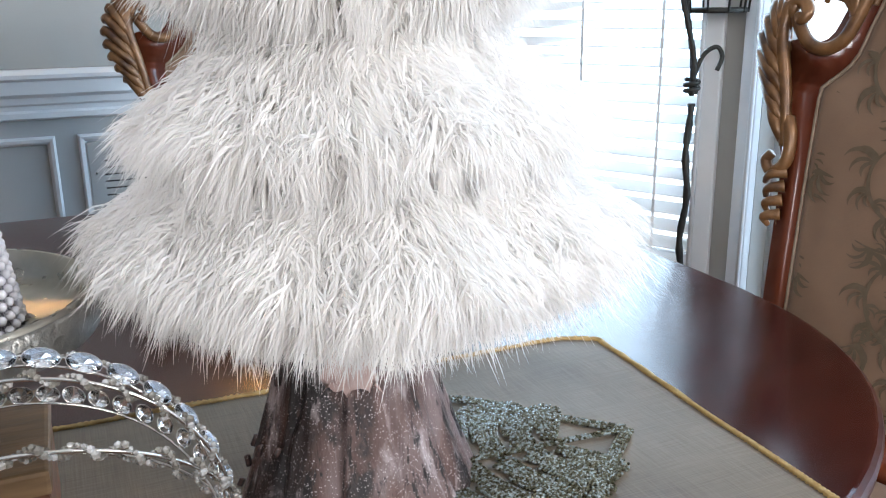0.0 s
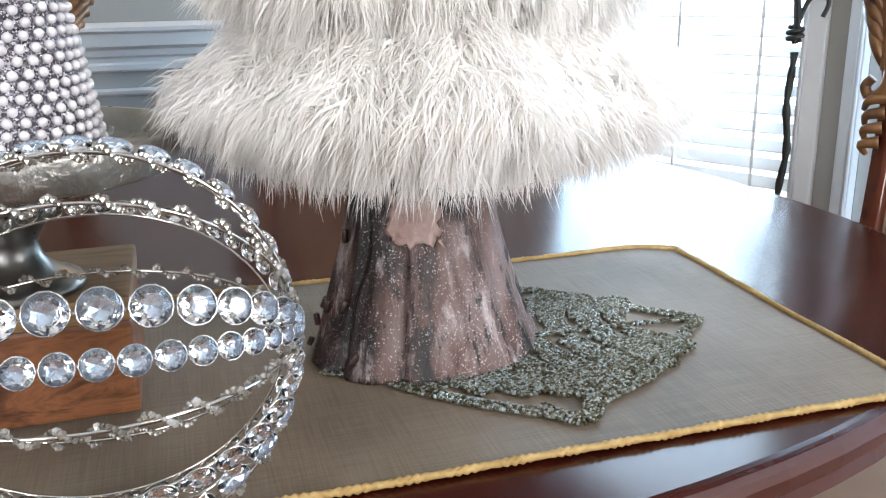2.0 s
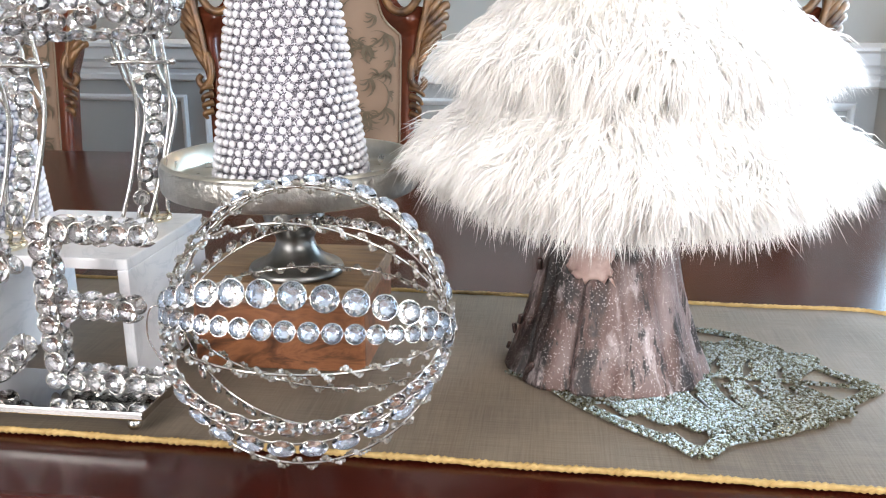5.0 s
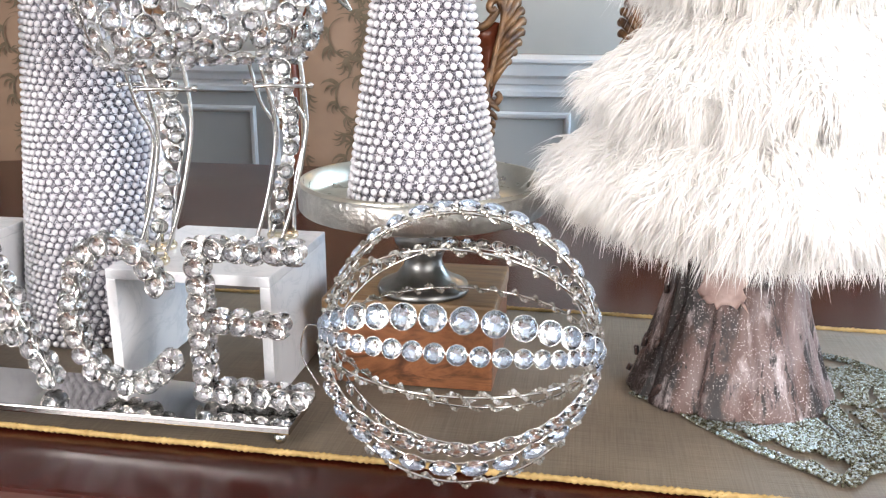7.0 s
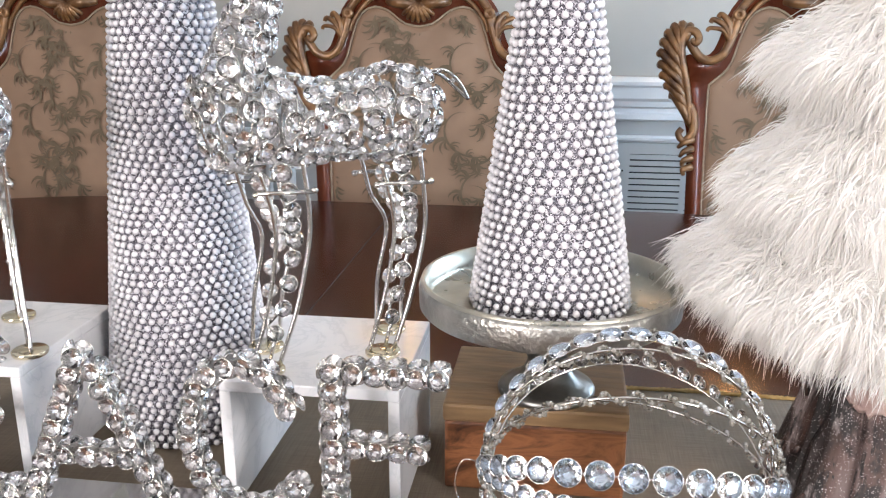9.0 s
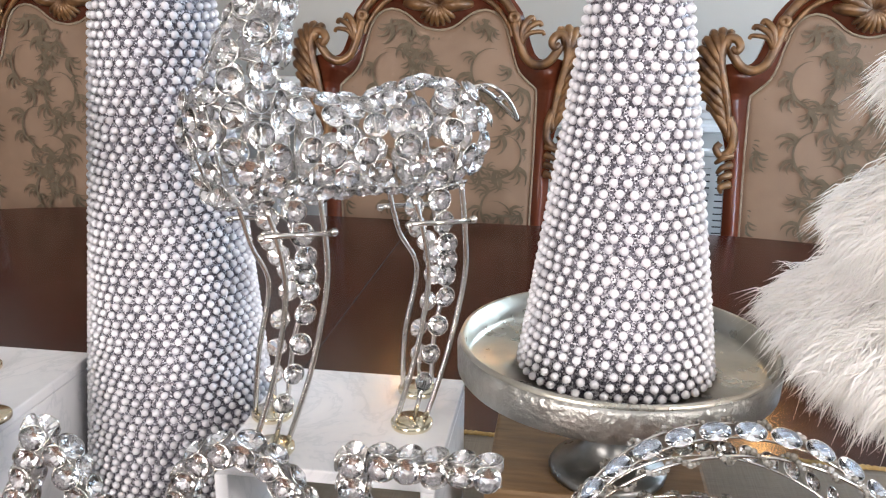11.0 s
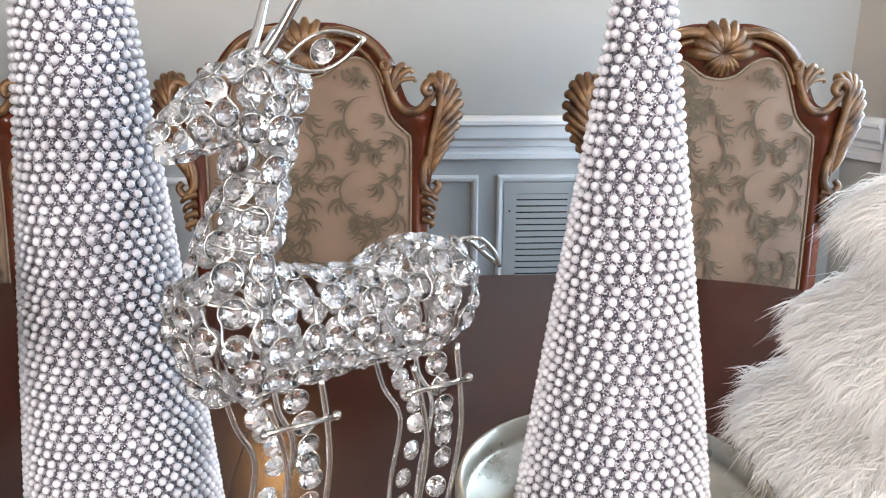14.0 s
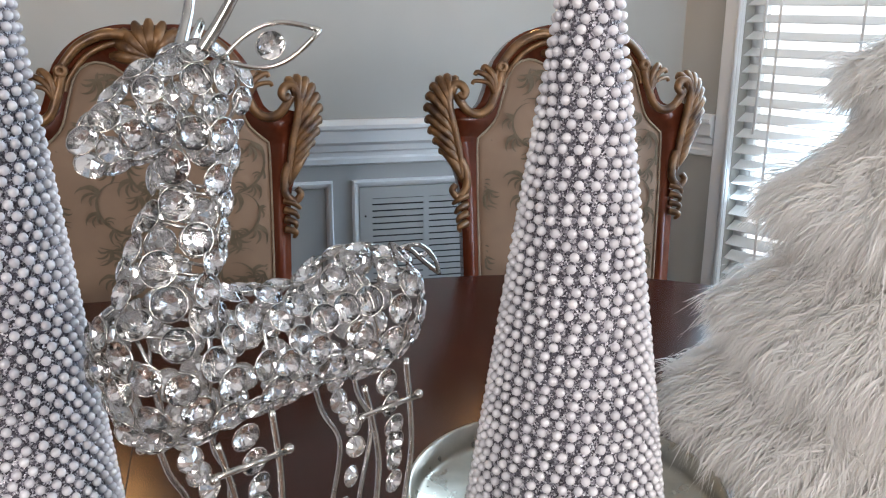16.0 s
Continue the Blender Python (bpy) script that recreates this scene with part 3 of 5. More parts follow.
part("edge_moulding", ring_stack([(-0.03, 0.715), (-0.012, 0.716), (-0.004, 0.722), (-0.006, 0.732), (-0.001, 0.738), (0.0, 0.748), (-0.002, 0.754), (-0.006, 0.757)]), M_EDGE, table, "moulded edge of the top", smooth=False)
part("tabletop", ring_stack([(-0.006, 0.7572), (-0.0085, 0.7592), (-0.012, T_TOP)]), M_TABLE, table, "glossy red-brown top", smooth=False)
part("apron", ring_stack([(-0.10, 0.62), (-0.09, 0.625), (-0.09, 0.7152)]), M_TABLE, table, smooth=False)
for x in (-1.1, 0.26):
    part("pedestal", lathe_bm([(0.17, 0.10), (0.16, 0.16), (0.08, 0.2), (0.07, 0.28), (0.12, 0.40), (0.10, 0.5), (0.15, 0.6), (0.17, 0.6202)], 32), M_TABLE, table).matrix_local = pose(x, 1.07, 0)
    for k in range(4):
        a = radians(45 + 90 * k)
        pts = spline([(x + math.cos(a) * r, 1.07 + math.sin(a) * r, z) for r, z in ((0.12, 0.14), (0.24, 0.16), (0.34, 0.07), (0.42, 0.03))], 5)
        part("foot", tube_bm(pts, lambda t: 0.04 - 0.012 * t, 8), M_TABLE, table)

# table leaf joint: a hairline groove across the top
part("leaf_joint", box_bm(-0.422, -0.4205, 0.40, 1.72, T_TOP - 0.002, T_TOP + 0.0004), M_DARK, table, smooth=False)


# the table runner
def runner():
    ob = thing("table_runner", pose(0, 0, T_TOP), "taupe silk table runner with a gold cord edge", "table runner")
    x0, x1, ya, yb = -1.40, 0.552, 0.4575, 0.842
    nx, ny = 150, 34
    verts, faces = [], []
    for i in range(nx + 1):
        for j in range(ny + 1):
            u, v = i / nx, j / ny
            skew = 0.020 * v
            x = x0 + (x1 + skew - 0.012 - x0) * u
            y = ya - 0.014 * (x - 0.0) + (yb - ya) * v
            if x > 0.5:
                t = (x - 0.5) / 0.07
                y += (v > 0.5) * -0.03 * t ** 3 * (v - 0.5) * 2
            z = 0.0030 + 0.0012 * noise.noise(Vector((x * 9, y * 9, 0))) + 0.0006 * noise.noise(Vector((x * 40, y * 14, 3)))
            verts.append((x, y, z))
    for i in range(nx):
        for j in range(ny):
            a = i * (ny + 1) + j
            faces.append((a, a + ny + 1, a + ny + 2, a + 1))
    raw("cloth", verts, faces, M_RUNNER, ob)
    rim = [verts[i * (ny + 1)] for i in range(0, nx + 1, 2)] + [verts[nx * (ny + 1) + j] for j in range(1, ny, 2)] + [verts[i * (ny + 1) + ny] for i in range(nx, -1, -2)] + [verts[j] for j in range(ny - 1, 0, -2)]
    rim = [Vector(p) for p in rim]
    fine = spline(rim, 5, True)
    bm = bmesh.new()
    for s in range(2):
        pts = []
        length = 0.0
        for k, p in enumerate(fine):
            d = (fine[(k + 1) % len(fine)] - fine[k - 1]).normalized()
            side = Vector((-d.y, d.x, 0))
            length += (fine[(k + 1) % len(fine)] - p).length
            a = length / 0.009 * 2 * math.pi + s * math.pi
            pts.append(p + side * (0.0017 * math.cos(a)) + Vector((0, 0, 0.0012 + 0.0012 * math.sin(a))))
        tube_bm(pts, 0.0022, 5, True, bm)
    part("gold_cord", bm, M_GOLD, ob, "twisted gold cord edging")
    return ob


runner()
CLOTH = T_TOP + 0.0046


# crystals: one shared mesh of a round brilliant in a wire rim, scaled per use
def gem_mesh(name, oval=1.0, rim=0.055, back_mat=None):
    """Brilliant cut: octagonal table, star and kite facets, sixteen pavilion facets, added back shell, wire rim."""
    bm = bmesh.new()
    n = 8

    def ring(count, r, z, turn):
        return [bm.verts.new((r * math.cos(2 * math.pi * (k + turn) / count) * oval, r * math.sin(2 * math.pi * (k + turn) / count), z)) for k in range(count)]

    table_ring = ring(n, 0.46, 0.34, 0.0)
    star = ring(n, 0.72, 0.24, 0.5)
    girdle = ring(2 * n, 0.93, 0.06, 0.0)
    belly = ring(n, 0.50, -0.24, 0.5)
    culet = bm.verts.new((0, 0, -0.50))
    bm.faces.new(table_ring)
    for k in range(n):
        a, b, c = table_ring[k], table_ring[(k + 1) % n], star[k]
        g0, g1, g2 = girdle[2 * k], girdle[2 * k + 1], girdle[(2 * k + 2) % (2 * n)]
        bm.faces.new((a, c, b))
        bm.faces.new((a, g0, c))
        bm.faces.new((c, g0, g1))
        bm.faces.new((c, g1, g2))
        bm.faces.new((c, g2, b))
        p, q = belly[k], belly[k - 1]
        bm.faces.new((g0, p, g1))
        bm.faces.new((g1, p, g2))
        bm.faces.new((g0, q, p))
        bm.faces.new((q, culet, p))
    bmesh.ops.recalc_face_normals(bm, faces=bm.faces[:])
    glass_count = len(bm.faces)
    back = [bm.verts.new(v.co * 1.01 + Vector((0, 0, -0.014))) for v in girdle]
    low = [bm.verts.new(v.co * 1.02 + Vector((0, 0, -0.014))) for v in belly]
    tip = bm.verts.new((0, 0, -0.525))
    for k in range(n):
        g0, g1, g2 = back[2 * k], back[2 * k + 1], back[(2 * k + 2) % (2 * n)]
        bm.faces.new((g0, low[k], g1))
        bm.faces.new((g1, low[k], g2))
        bm.faces.new((g0, low[k - 1], low[k]))
        bm.faces.new((low[k - 1], tip, low[k]))
    count = len(bm.faces)
    tube_bm([(0.97 * math.cos(2 * math.pi * k / 14) * oval, 0.97 * math.sin(2 * math.pi * k / 14), 0.0) for k in range(14)], rim, 4, True, bm)
    for i, f in enumerate(bm.faces):
        f.material_index = 0 if i < glass_count else 2 if i < count else 1
        f.smooth = i >= count
    return mesh_of(name, bm, M_CRYSTAL, M_SILVER, back_mat or M_MIRRORBACK, smooth=False)


GEM = gem_mesh("gem")
BALL_GEM = gem_mesh("ball_gem", 1.0, 0.045, M_BLUEFOIL)
BALL_OVAL = gem_mesh("ball_gem_oval", 1.55, 0.045, M_BLUEFOIL)
DIM_GEM = gem_mesh("clear_gem", 1.0, 0.08, M_CRYSTAL)
DIM_OVAL = gem_mesh("clear_gem_oval", 1.55, 0.08, M_CRYSTAL)


def add_gem(parent, place, normal, r, data=None, along=None):
    ob = new("crystal", data or GEM)
    ob.parent = parent
    n = Vector(normal).normalized()
    if along is None:
        rot = n.to_track_quat("Z", "Y").to_matrix() @ Matrix.Rotation(random.uniform(0, 6.28), 3, "Z")
    else:
        x = Vector(along)
        x = (x - n * x.dot(n)).normalized()
        y = n.cross(x)
        rot = Matrix((x, y, n)).transposed()
    ob.matrix_local = Matrix.LocRotScale(Vector(place), rot.to_quaternion(), Vector((r, r, r)))
    return ob


# pearl cones
def pearl_cone(m, base_r, slope, height, pitch, pr, label, near_angle):
    """A cone wound with pearl rows; the 300 pearls of the near side's middle are single parts, the rest one part."""
    ob = thing("pearl_cone_tree", m, label, "decorative tree", "pearl cone trees")
    top_r = base_r - slope * height
    prof = [(base_r - pr * 0.75, 0.0)] + [(base_r - pr * 0.75 - slope * height * k / 12, height * k / 12) for k in range(1, 13)]
    part("glitter_cone", lathe_bm(prof, 56), M_CORE, ob, "silver glitter core")
    single, rest = [], []
    rows = int((height - pr) / pitch)
    for i in range(rows):
        z = pr + i * pitch
        r = base_r - slope * z - pr * 0.35
        n = max(6, int(2 * math.pi * r / (pr * 3.1)))
        off = (i % 2) * 0.5 + 0.25 * noise.noise(Vector((i * 0.37, 0, 0)))
        for k in range(n):
            a = 2 * math.pi * (k + off) / n + random.uniform(-0.12, 0.12) * pr / r
            p = (r * math.cos(a), r * math.sin(a), z + random.uniform(-0.16, 0.16) * pr + 0.35 * pr * math.sin(3 * a + 0.21 * i))
            front = math.cos(a - near_angle)
            (single if front > 0.55 and 0.10 < z < 0.30 else rest).append(p)
    single_keep = single[:300]
    rest += single[300:]
    v, f = BALL2
    me = bpy.data.meshes.new("pearl")
    me.from_pydata((v * pr).tolist(), [], f.tolist())
    me.materials.append(M_PEARL)
    me.shade_smooth()
    for p in single_keep:
        q = new("pearl", me)
        q.parent = ob
        q.location = p
    verts, faces = many_balls(rest, pr, BALL2)
    tagged(raw("pearl_covering", verts, faces, M_PEARL, ob), kind="stuff")
    return ob


pearl_cone(pose(-0.069, 0.640, 0.9395), 0.0714, 0.143, 0.49, 0.0072, 0.0032, "tall cone tree covered in white pearls on a silver cake stand", radians(-95))
pearl_cone(pose(-0.450, 0.716, CLOTH), 0.088, 0.0913, 0.74, 0.0072, 0.0032, "tall cone tree covered in bluish white pearls on the runner", radians(-60))


# cake stand
def cake_stand():
    ob = thing("cake_stand", pose(-0.069, 0.640, 0.8505), "round silver-leaf cake stand with a raised rim on a wooden block", "cake stand")
    dish = [(0.02, 0.078), (0.106, 0.080), (0.112, 0.083), (0.1145, 0.090), (0.1155, 0.108), (0.1145, 0.111), (0.112, 0.1105), (0.1108, 0.094), (0.107, 0.0888), (0.0, 0.0885)]
    part("dish", lathe_bm(dish, 72, cap=False), M_STANDIN, ob, "worn silver-leaf dish with upright rim")
    part("rim_band", lathe_bm([(0.1146, 0.083), (0.1168, 0.086), (0.1172, 0.104), (0.1158, 0.1075), (0.1146, 0.1075)], 72, cap=False), M_STAND, ob, "hammered silver band")
    stem = [(0.044, 0.0), (0.045, 0.003), (0.043, 0.007), (0.036, 0.010), (0.026, 0.016), (0.020, 0.024), (0.0175, 0.032), (0.021, 0.040), (0.027, 0.048), (0.029, 0.056), (0.026, 0.066), (0.028, 0.074), (0.034, 0.0785)]
    part("pedestal", lathe_bm(stem, 48), M_PEWTER, ob, "turned pewter pedestal")
    return ob


cake_stand()


def wood_block():
    ob = thing("wood_block", pose(-0.0775, 0.668, CLOTH), "square reddish wooden block under a silver cake stand", "wood block")
    bm = box_bm(-0.0815, 0.0815, -0.067, 0.067, 0, 0.068, 0.003)
    part("body", bm, M_BLOCK, ob, "reddish acacia with dark figure", smooth=False)
    part("top", box_bm(-0.083, 0.083, -0.0685, 0.0685, 0.068, 0.0855, 0.003), M_BLOCKTOP, ob, "paler sawn top plank", smooth=False)
    return ob


wood_block()


# marble risers
def riser(x0, x1, label):
    ob = thing("marble_riser", pose((x0 + x1) / 2, 0.545, CLOTH), label, "riser", "marble risers")
    w, d, h, t = (x1 - x0) / 2, 0.166, 0.885 - CLOTH, 0.010
    part("top_slab", box_bm(-w, w, 0, d, h - t, h, 0.0015), M_MARBLE, ob, smooth=False)
    for s in (-1, 1):
        a, b = (-w, -w + t) if s < 0 else (w - t, w)
        part("side_slab", box_bm(a, b, 0, d, 0, h - t, 0.001), M_MARBLE, ob, smooth=False)
    return ob


riser(-0.347, -0.189, "white veined marble riser, open front, with a crystal reindeer on it")
riser(-0.690, -0.532, "white veined marble riser holding a second crystal reindeer")


# crystal letters on their mirrored tray
def letter_tray():
    ob = thing("mirror_tray", pose(-0.4465, 0.5015, CLOTH), "long polished silver tray on ball feet under crystal letters", "tray")
    part("plate", box_bm(-0.299, 0.299, -0.036, 0.036, 0.0115, 0.0185, 0.0012), M_TRAY, ob, smooth=False)
    for sx in (-1, 1):
        for sy in (-1, 1):
            bm = bmesh.new()
            bmesh.ops.create_uvsphere(bm, u_segments=16, v_segments=10, radius=0.006)
            part("ball_foot", bm, M_SILVER, ob).matrix_local = pose(sx * 0.288, sy * 0.029, 0.0058)
    return ob


letter_tray()


def letter(name, char, x, strokes):
    ob = thing(name, pose(x, 0.4985, CLOTH + 0.0187), "standing crystal bead letter %s on a mirrored tray" % char, "letter", "crystal letters")
    gr = 0.0089
    cr = 0.0085
    for pts in strokes:
        path = spline([(a, 0, b) for a, b in pts], 12) if len(pts) > 2 else [Vector((pts[0][0], 0, pts[0][1])).lerp(Vector((pts[1][0], 0, pts[1][1])), k / 20) for k in range(21)]
        length = sum((b - a).length for a, b in zip(path, path[1:]))
        n = max(2, round(length / 0.0163))
        part("wire_frame", tube_bm(path, 0.0022, 6), M_SILVER, ob)
        for k in range(n + 1):
            s = k / n * length
            acc = 0.0
            for a, b in zip(path, path[1:]):
                seg = (b - a).length
                if acc + seg >= s - 1e-9:
                    p = a.lerp(b, 0 if seg == 0 else (s - acc) / seg)
                    d = (b - a).normalized()
                    break
                acc += seg
            side = d.cross(Vector((0, 1, 0))).normalized()
            for nrm in (Vector((0, -1, 0)), side, -side, Vector((0, 1, 0))):
                tilt = (nrm + Vector([random.uniform(-0.22, 0.22) for _ in range(3)])).normalized()
                q = p + nrm * cr
                if q.z - gr * 0.75 < 0:
                    q.z = gr * 0.75
                add_gem(ob, q, tilt, gr * random.uniform(0.92, 1.04))
    return ob


LH = 0.140
E_STROKES = [[(0.012, 0.012), (0.012, LH)], [(0.03, LH), (0.096, LH - 0.001)], [(0.03, 0.076), (0.080, 0.075)], [(0.03, 0.012), (0.098, 0.012)]]
C_STROKES = [[(0.096, 0.106), (0.078, 0.132), (0.052, LH), (0.024, 0.122), (0.012, 0.076), (0.024, 0.032), (0.052, 0.013), (0.080, 0.018), (0.100, 0.036)]]
A_STROKES = [[(0.0, 0.012), (0.052, LH)], [(0.066, LH - 0.012), (0.116, 0.012)], [(0.034, 0.052), (0.088, 0.052)]]
P_STROKES = [[(0.012, 0.012), (0.012, LH)], [(0.03, LH), (0.07, LH - 0.003), (0.09, 0.108), (0.07, 0.08), (0.03, 0.074)]]
letter("crystal_letter", "E", -0.2445, E_STROKES)
letter("crystal_letter", "C", -0.3640, C_STROKES)
letter("crystal_letter", "A", -0.4960, A_STROKES)
letter("crystal_letter", "E", -0.6140, E_STROKES)
letter("crystal_letter", "P", -0.7300, P_STROKES)


# crystal reindeer, built once facing +x and set twice
def reindeer(m, label):
    ob = thing("crystal_reindeer", m, label, "reindeer figurine", "crystal reindeer")
    gr = 0.0096

    def sections(keys, n):
        out = []
        for k in range(n):
            t = k / (n - 1) * (len(keys) - 1)
            i = min(int(t), len(keys) - 2)
            u = t - i
            u = u * u * (3 - 2 * u)
            out.append([a + (b - a) * u for a, b in zip(keys[i], keys[i + 1])])
        return out

    # x, z, half height, half width of the body; then neck and head as tilted tubes
    body = sections([(-0.096, 0.207, 0.028, 0.021), (-0.079, 0.214, 0.042, 0.034), (-0.052, 0.218, 0.042, 0.034), (-0.015, 0.213, 0.033, 0.030), (0.030, 0.214, 0.038, 0.033), (0.070, 0.219, 0.047, 0.036), (0.098, 0.215, 0.038, 0.028), (0.108, 0.212, 0.018, 0.014)], 40)
    neck = sections([(0.076, 0.235, 0.032, 0.030), (0.065, 0.275, 0.024, 0.024), (0.053, 0.310, 0.019, 0.020), (0.047, 0.345, 0.021, 0.021)], 24)
    head = sections([(0.026, 0.360, 0.018, 0.016), (0.044, 0.366, 0.024, 0.021), (0.068, 0.358, 0.022, 0.019), (0.092, 0.346, 0.015, 0.014), (0.108, 0.337, 0.010, 0.009)], 24)
    cand = []
    rng = random.Random(5)
    for kind, rows in (("b", body), ("n", neck), ("h", head)):
        for _ in range(9000 if kind == "b" else 4000):
            t = rng.random() * (len(rows) - 1)
            i = min(int(t), len(rows) - 2)
            u = t - i
            x, z, hh, hw = [a + (b - a) * u for a, b in zip(rows[i], rows[i + 1])]
            nx, nz = rows[i + 1][0] - rows[i][0], rows[i + 1][1] - rows[i][1]
            ax = Vector((nx, 0, nz)).normalized()
            upv = Vector((-ax.z, 0, ax.x))
            a = rng.random() * 2 * math.pi
            rad = upv * (hh * math.cos(a)) + Vector((0, 1, 0)) * (hw * math.sin(a))
            nrm = (upv * (math.cos(a) / hh) + Vector((0, 1, 0)) * (math.sin(a) / hw)).normalized()
            dh = rows[i + 1][2] - rows[i][2]
            step = math.hypot(nx, nz)
            nrm = (nrm - ax * (dh / step)).normalized() if step > 1e-6 else nrm
            cand.append((Vector((x, 0, z)) + rad, nrm, kind))

    def inside(p, rows):
        best = None
        for x, z, hh, hw in rows:
            d = (p.x - x) ** 2 + (p.z - z) ** 2
            if best is None or d < best[0]:
                best = (d, x, z, hh, hw)
        _, x, z, hh, hw = best
        r = math.hypot(p.x - x, p.z - z)
        return (r / hh) ** 2 + (p.y / hw) ** 2 < 0.7

    keep = []
    for p, n, kind in cand:
        if kind != "b" and inside(p, body) or kind == "b" and inside(p, neck) or kind == "h" and inside(p, neck):
            continue
        gap = 0.0154 if kind != "h" else 0.0140
        if all((p - q).length > gap for q, _, _ in keep):
            keep.append((p, n, kind))
    for p, n, kind in keep:
        add_gem(ob, p, n, gr * (0.86 if kind == "h" else 1.0) * rng.uniform(0.92, 1.06))
    # wire hoops that carry the crystals
    for rows in (body, neck, head):
        for r in rows[2:-2:5]:
            x, z, hh, hw = r
            i = rows.index(r)
            ax = Vector((rows[i + 1][0] - rows[i - 1][0], 0, rows[i + 1][1] - rows[i - 1][1])).normalized()
            upv = Vector((-ax.z, 0, ax.x))
            part("hoop", tube_bm([Vector((x, 0, z)) + upv * (hh * 0.93 * math.cos(a)) + Vector((0, hw * 0.93 * math.sin(a), 0)) for a in [2 * math.pi * k / 24 for k in range(24)]], 0.0011, 5, True), M_SILVER, ob)
    # legs: front rod, rear rod, strut, crystals between, a disc under each
    for sx in (1, -1):
        for sy in (1, -1):
            y = 0.027 * sy
            cx = {(1, 1): 0.067, (-1, 1): -0.040, (1, -1): 0.056, (-1, -1): -0.065}[(sx, sy)]
            ct = {(1, 1): 0.064, (-1, 1): -0.041, (1, -1): 0.076, (-1, -1): -0.039}[(sx, sy)]
            leg = thing_part("leg", ob)
            fr = spline([(ct - 0.001, y, 0.178), (ct - 0.010, y, 0.140), ((ct + cx) / 2 - 0.012, y, 0.108), ((ct + cx) / 2 - 0.002, y, 0.055), (cx + 0.013, y, 0.006)], 6)
            re = spline([(ct - 0.037, y, 0.186), (ct - 0.041, y, 0.145), ((ct + cx) / 2 - 0.041, y, 0.112), ((ct + cx) / 2 - 0.028, y, 0.055), (cx - 0.012, y, 0.006)], 6)
            part("rod", tube_bm(fr, 0.0021, 7), M_SILVER, leg)
            part("rod", tube_bm(re, 0.0021, 7), M_SILVER, leg)
            part("strut", tube_bm([fr[-5] * 0.5 + re[-5] * 0.5, Vector((cx - 0.002, y, 0.006))], 0.0018, 6), M_SILVER, leg)
            zb = 0.160
            part("cross_pin", tube_bm([(ct + 0.004, y * 1.1, zb), (ct - 0.046, y * 1.1, zb - 0.002)], 0.0020, 7), M_SILVER, leg)
            for e in (ct + 0.004, ct - 0.046):
                bm = bmesh.new()
                bmesh.ops.create_icosphere(bm, subdivisions=2, radius=0.0032)
                part("pin_knob", bm, M_SILVER, leg).matrix_local = pose(e, y * 1.1, zb - 0.001)
            for k in range(9):
                t = 0.06 + 0.78 * k / 8
                i = t * (len(fr) - 1)
                a = fr[int(i)].lerp(fr[min(int(i) + 1, len(fr) - 1)], i - int(i)).lerp(re[int(i)].lerp(re[min(int(i) + 1, len(re) - 1)], i - int(i)), 0.5)
                a += Vector((random.uniform(-1, 1) * 0.0015, 0, 0))
                add_gem(leg, a, (random.uniform(-0.2, 0.2), sy, random.uniform(-0.15, 0.2)), 0.0090 - 0.0016 * t)
            part("hoof_disc", lathe_bm([(0.0155, 0.0), (0.0162, 0.0012), (0.0162, 0.0038), (0.015, 0.005), (0.0, 0.0052)], 28, cap=False), M_GOLDDISC, leg, "polished brass hoof disc").matrix_local = pose(cx, y, 0.0)
    # ears with one crystal, antlers, tail
    for sy in (1, -1):
        tip = Vector((0.006, sy * 0.056, 0.397))
        root = Vector((0.040, sy * 0.018, 0.382))
        along = tip - root
        wide = Vector((0.10, 0.0, 0.010)).cross(along).normalized() * 0.011
        loop = []
        for k in range(13):
            t = k / 12
            loop.append(root + along * t + wide * math.sin(math.pi * t))
        for k in range(12, -1, -1):
            t = k / 12
            loop.append(root + along * t - wide * math.sin(math.pi * t))
        ear = part("ear", tube_bm(loop, 0.0014, 6), M_SILVER, ob, "leaf-shaped wire ear")
        add_gem(ear, root + along * 0.5, along.cross(wide), 0.0078)
        base_a = Vector((0.047, sy * 0.011, 0.386))
        pts = spline([base_a, base_a + Vector((-0.012, sy * 0.008, 0.022)), base_a + Vector((-0.026, sy * 0.022, 0.06)), base_a + Vector((-0.02, sy * 0.03, 0.11))], 7)
        ant = part("antler", tube_bm(pts, lambda t: 0.0036 * (1 - 0.6 * t), 8), M_SILVER, ob, "polished curved metal antler")
        tine = spline([pts[10], pts[10] + Vector((0.018, sy * 0.006, 0.02)), pts[10] + Vector((0.022, sy * 0.008, 0.045))], 5)
        part("tine", tube_bm(tine, lambda t: 0.0026 * (1 - 0.6 * t), 7), M_SILVER, ant)
    pts = [Vector((-0.098, 0, 0.252)), Vector((-0.112, 0, 0.250)), Vector((-0.126, 0, 0.238)), Vector((-0.136, 0, 0.226))]
    left = [p + Vector((0, 0.005 * math.sin(math.pi * k / 3), 0.003 * math.sin(math.pi * k / 3))) for k, p in enumerate(pts)]
    right = [p - Vector((0, 0.005 * math.sin(math.pi * k / 3), 0.003 * math.sin(math.pi * k / 3))) for k, p in enumerate(pts)]
    tail = part("tail", join_bm(tube_bm(spline(left, 6), 0.0017, 6), tube_bm(spline(right, 6), 0.0017, 6)), M_SILVER, ob, "twisted silver wire tail")
    add_gem(tail, (-0.106, 0, 0.252), (0, -0.3, 1), 0.006)
    add_gem(tail, (-0.121, 0, 0.243), (0, -0.4, 1), 0.005)
    return ob


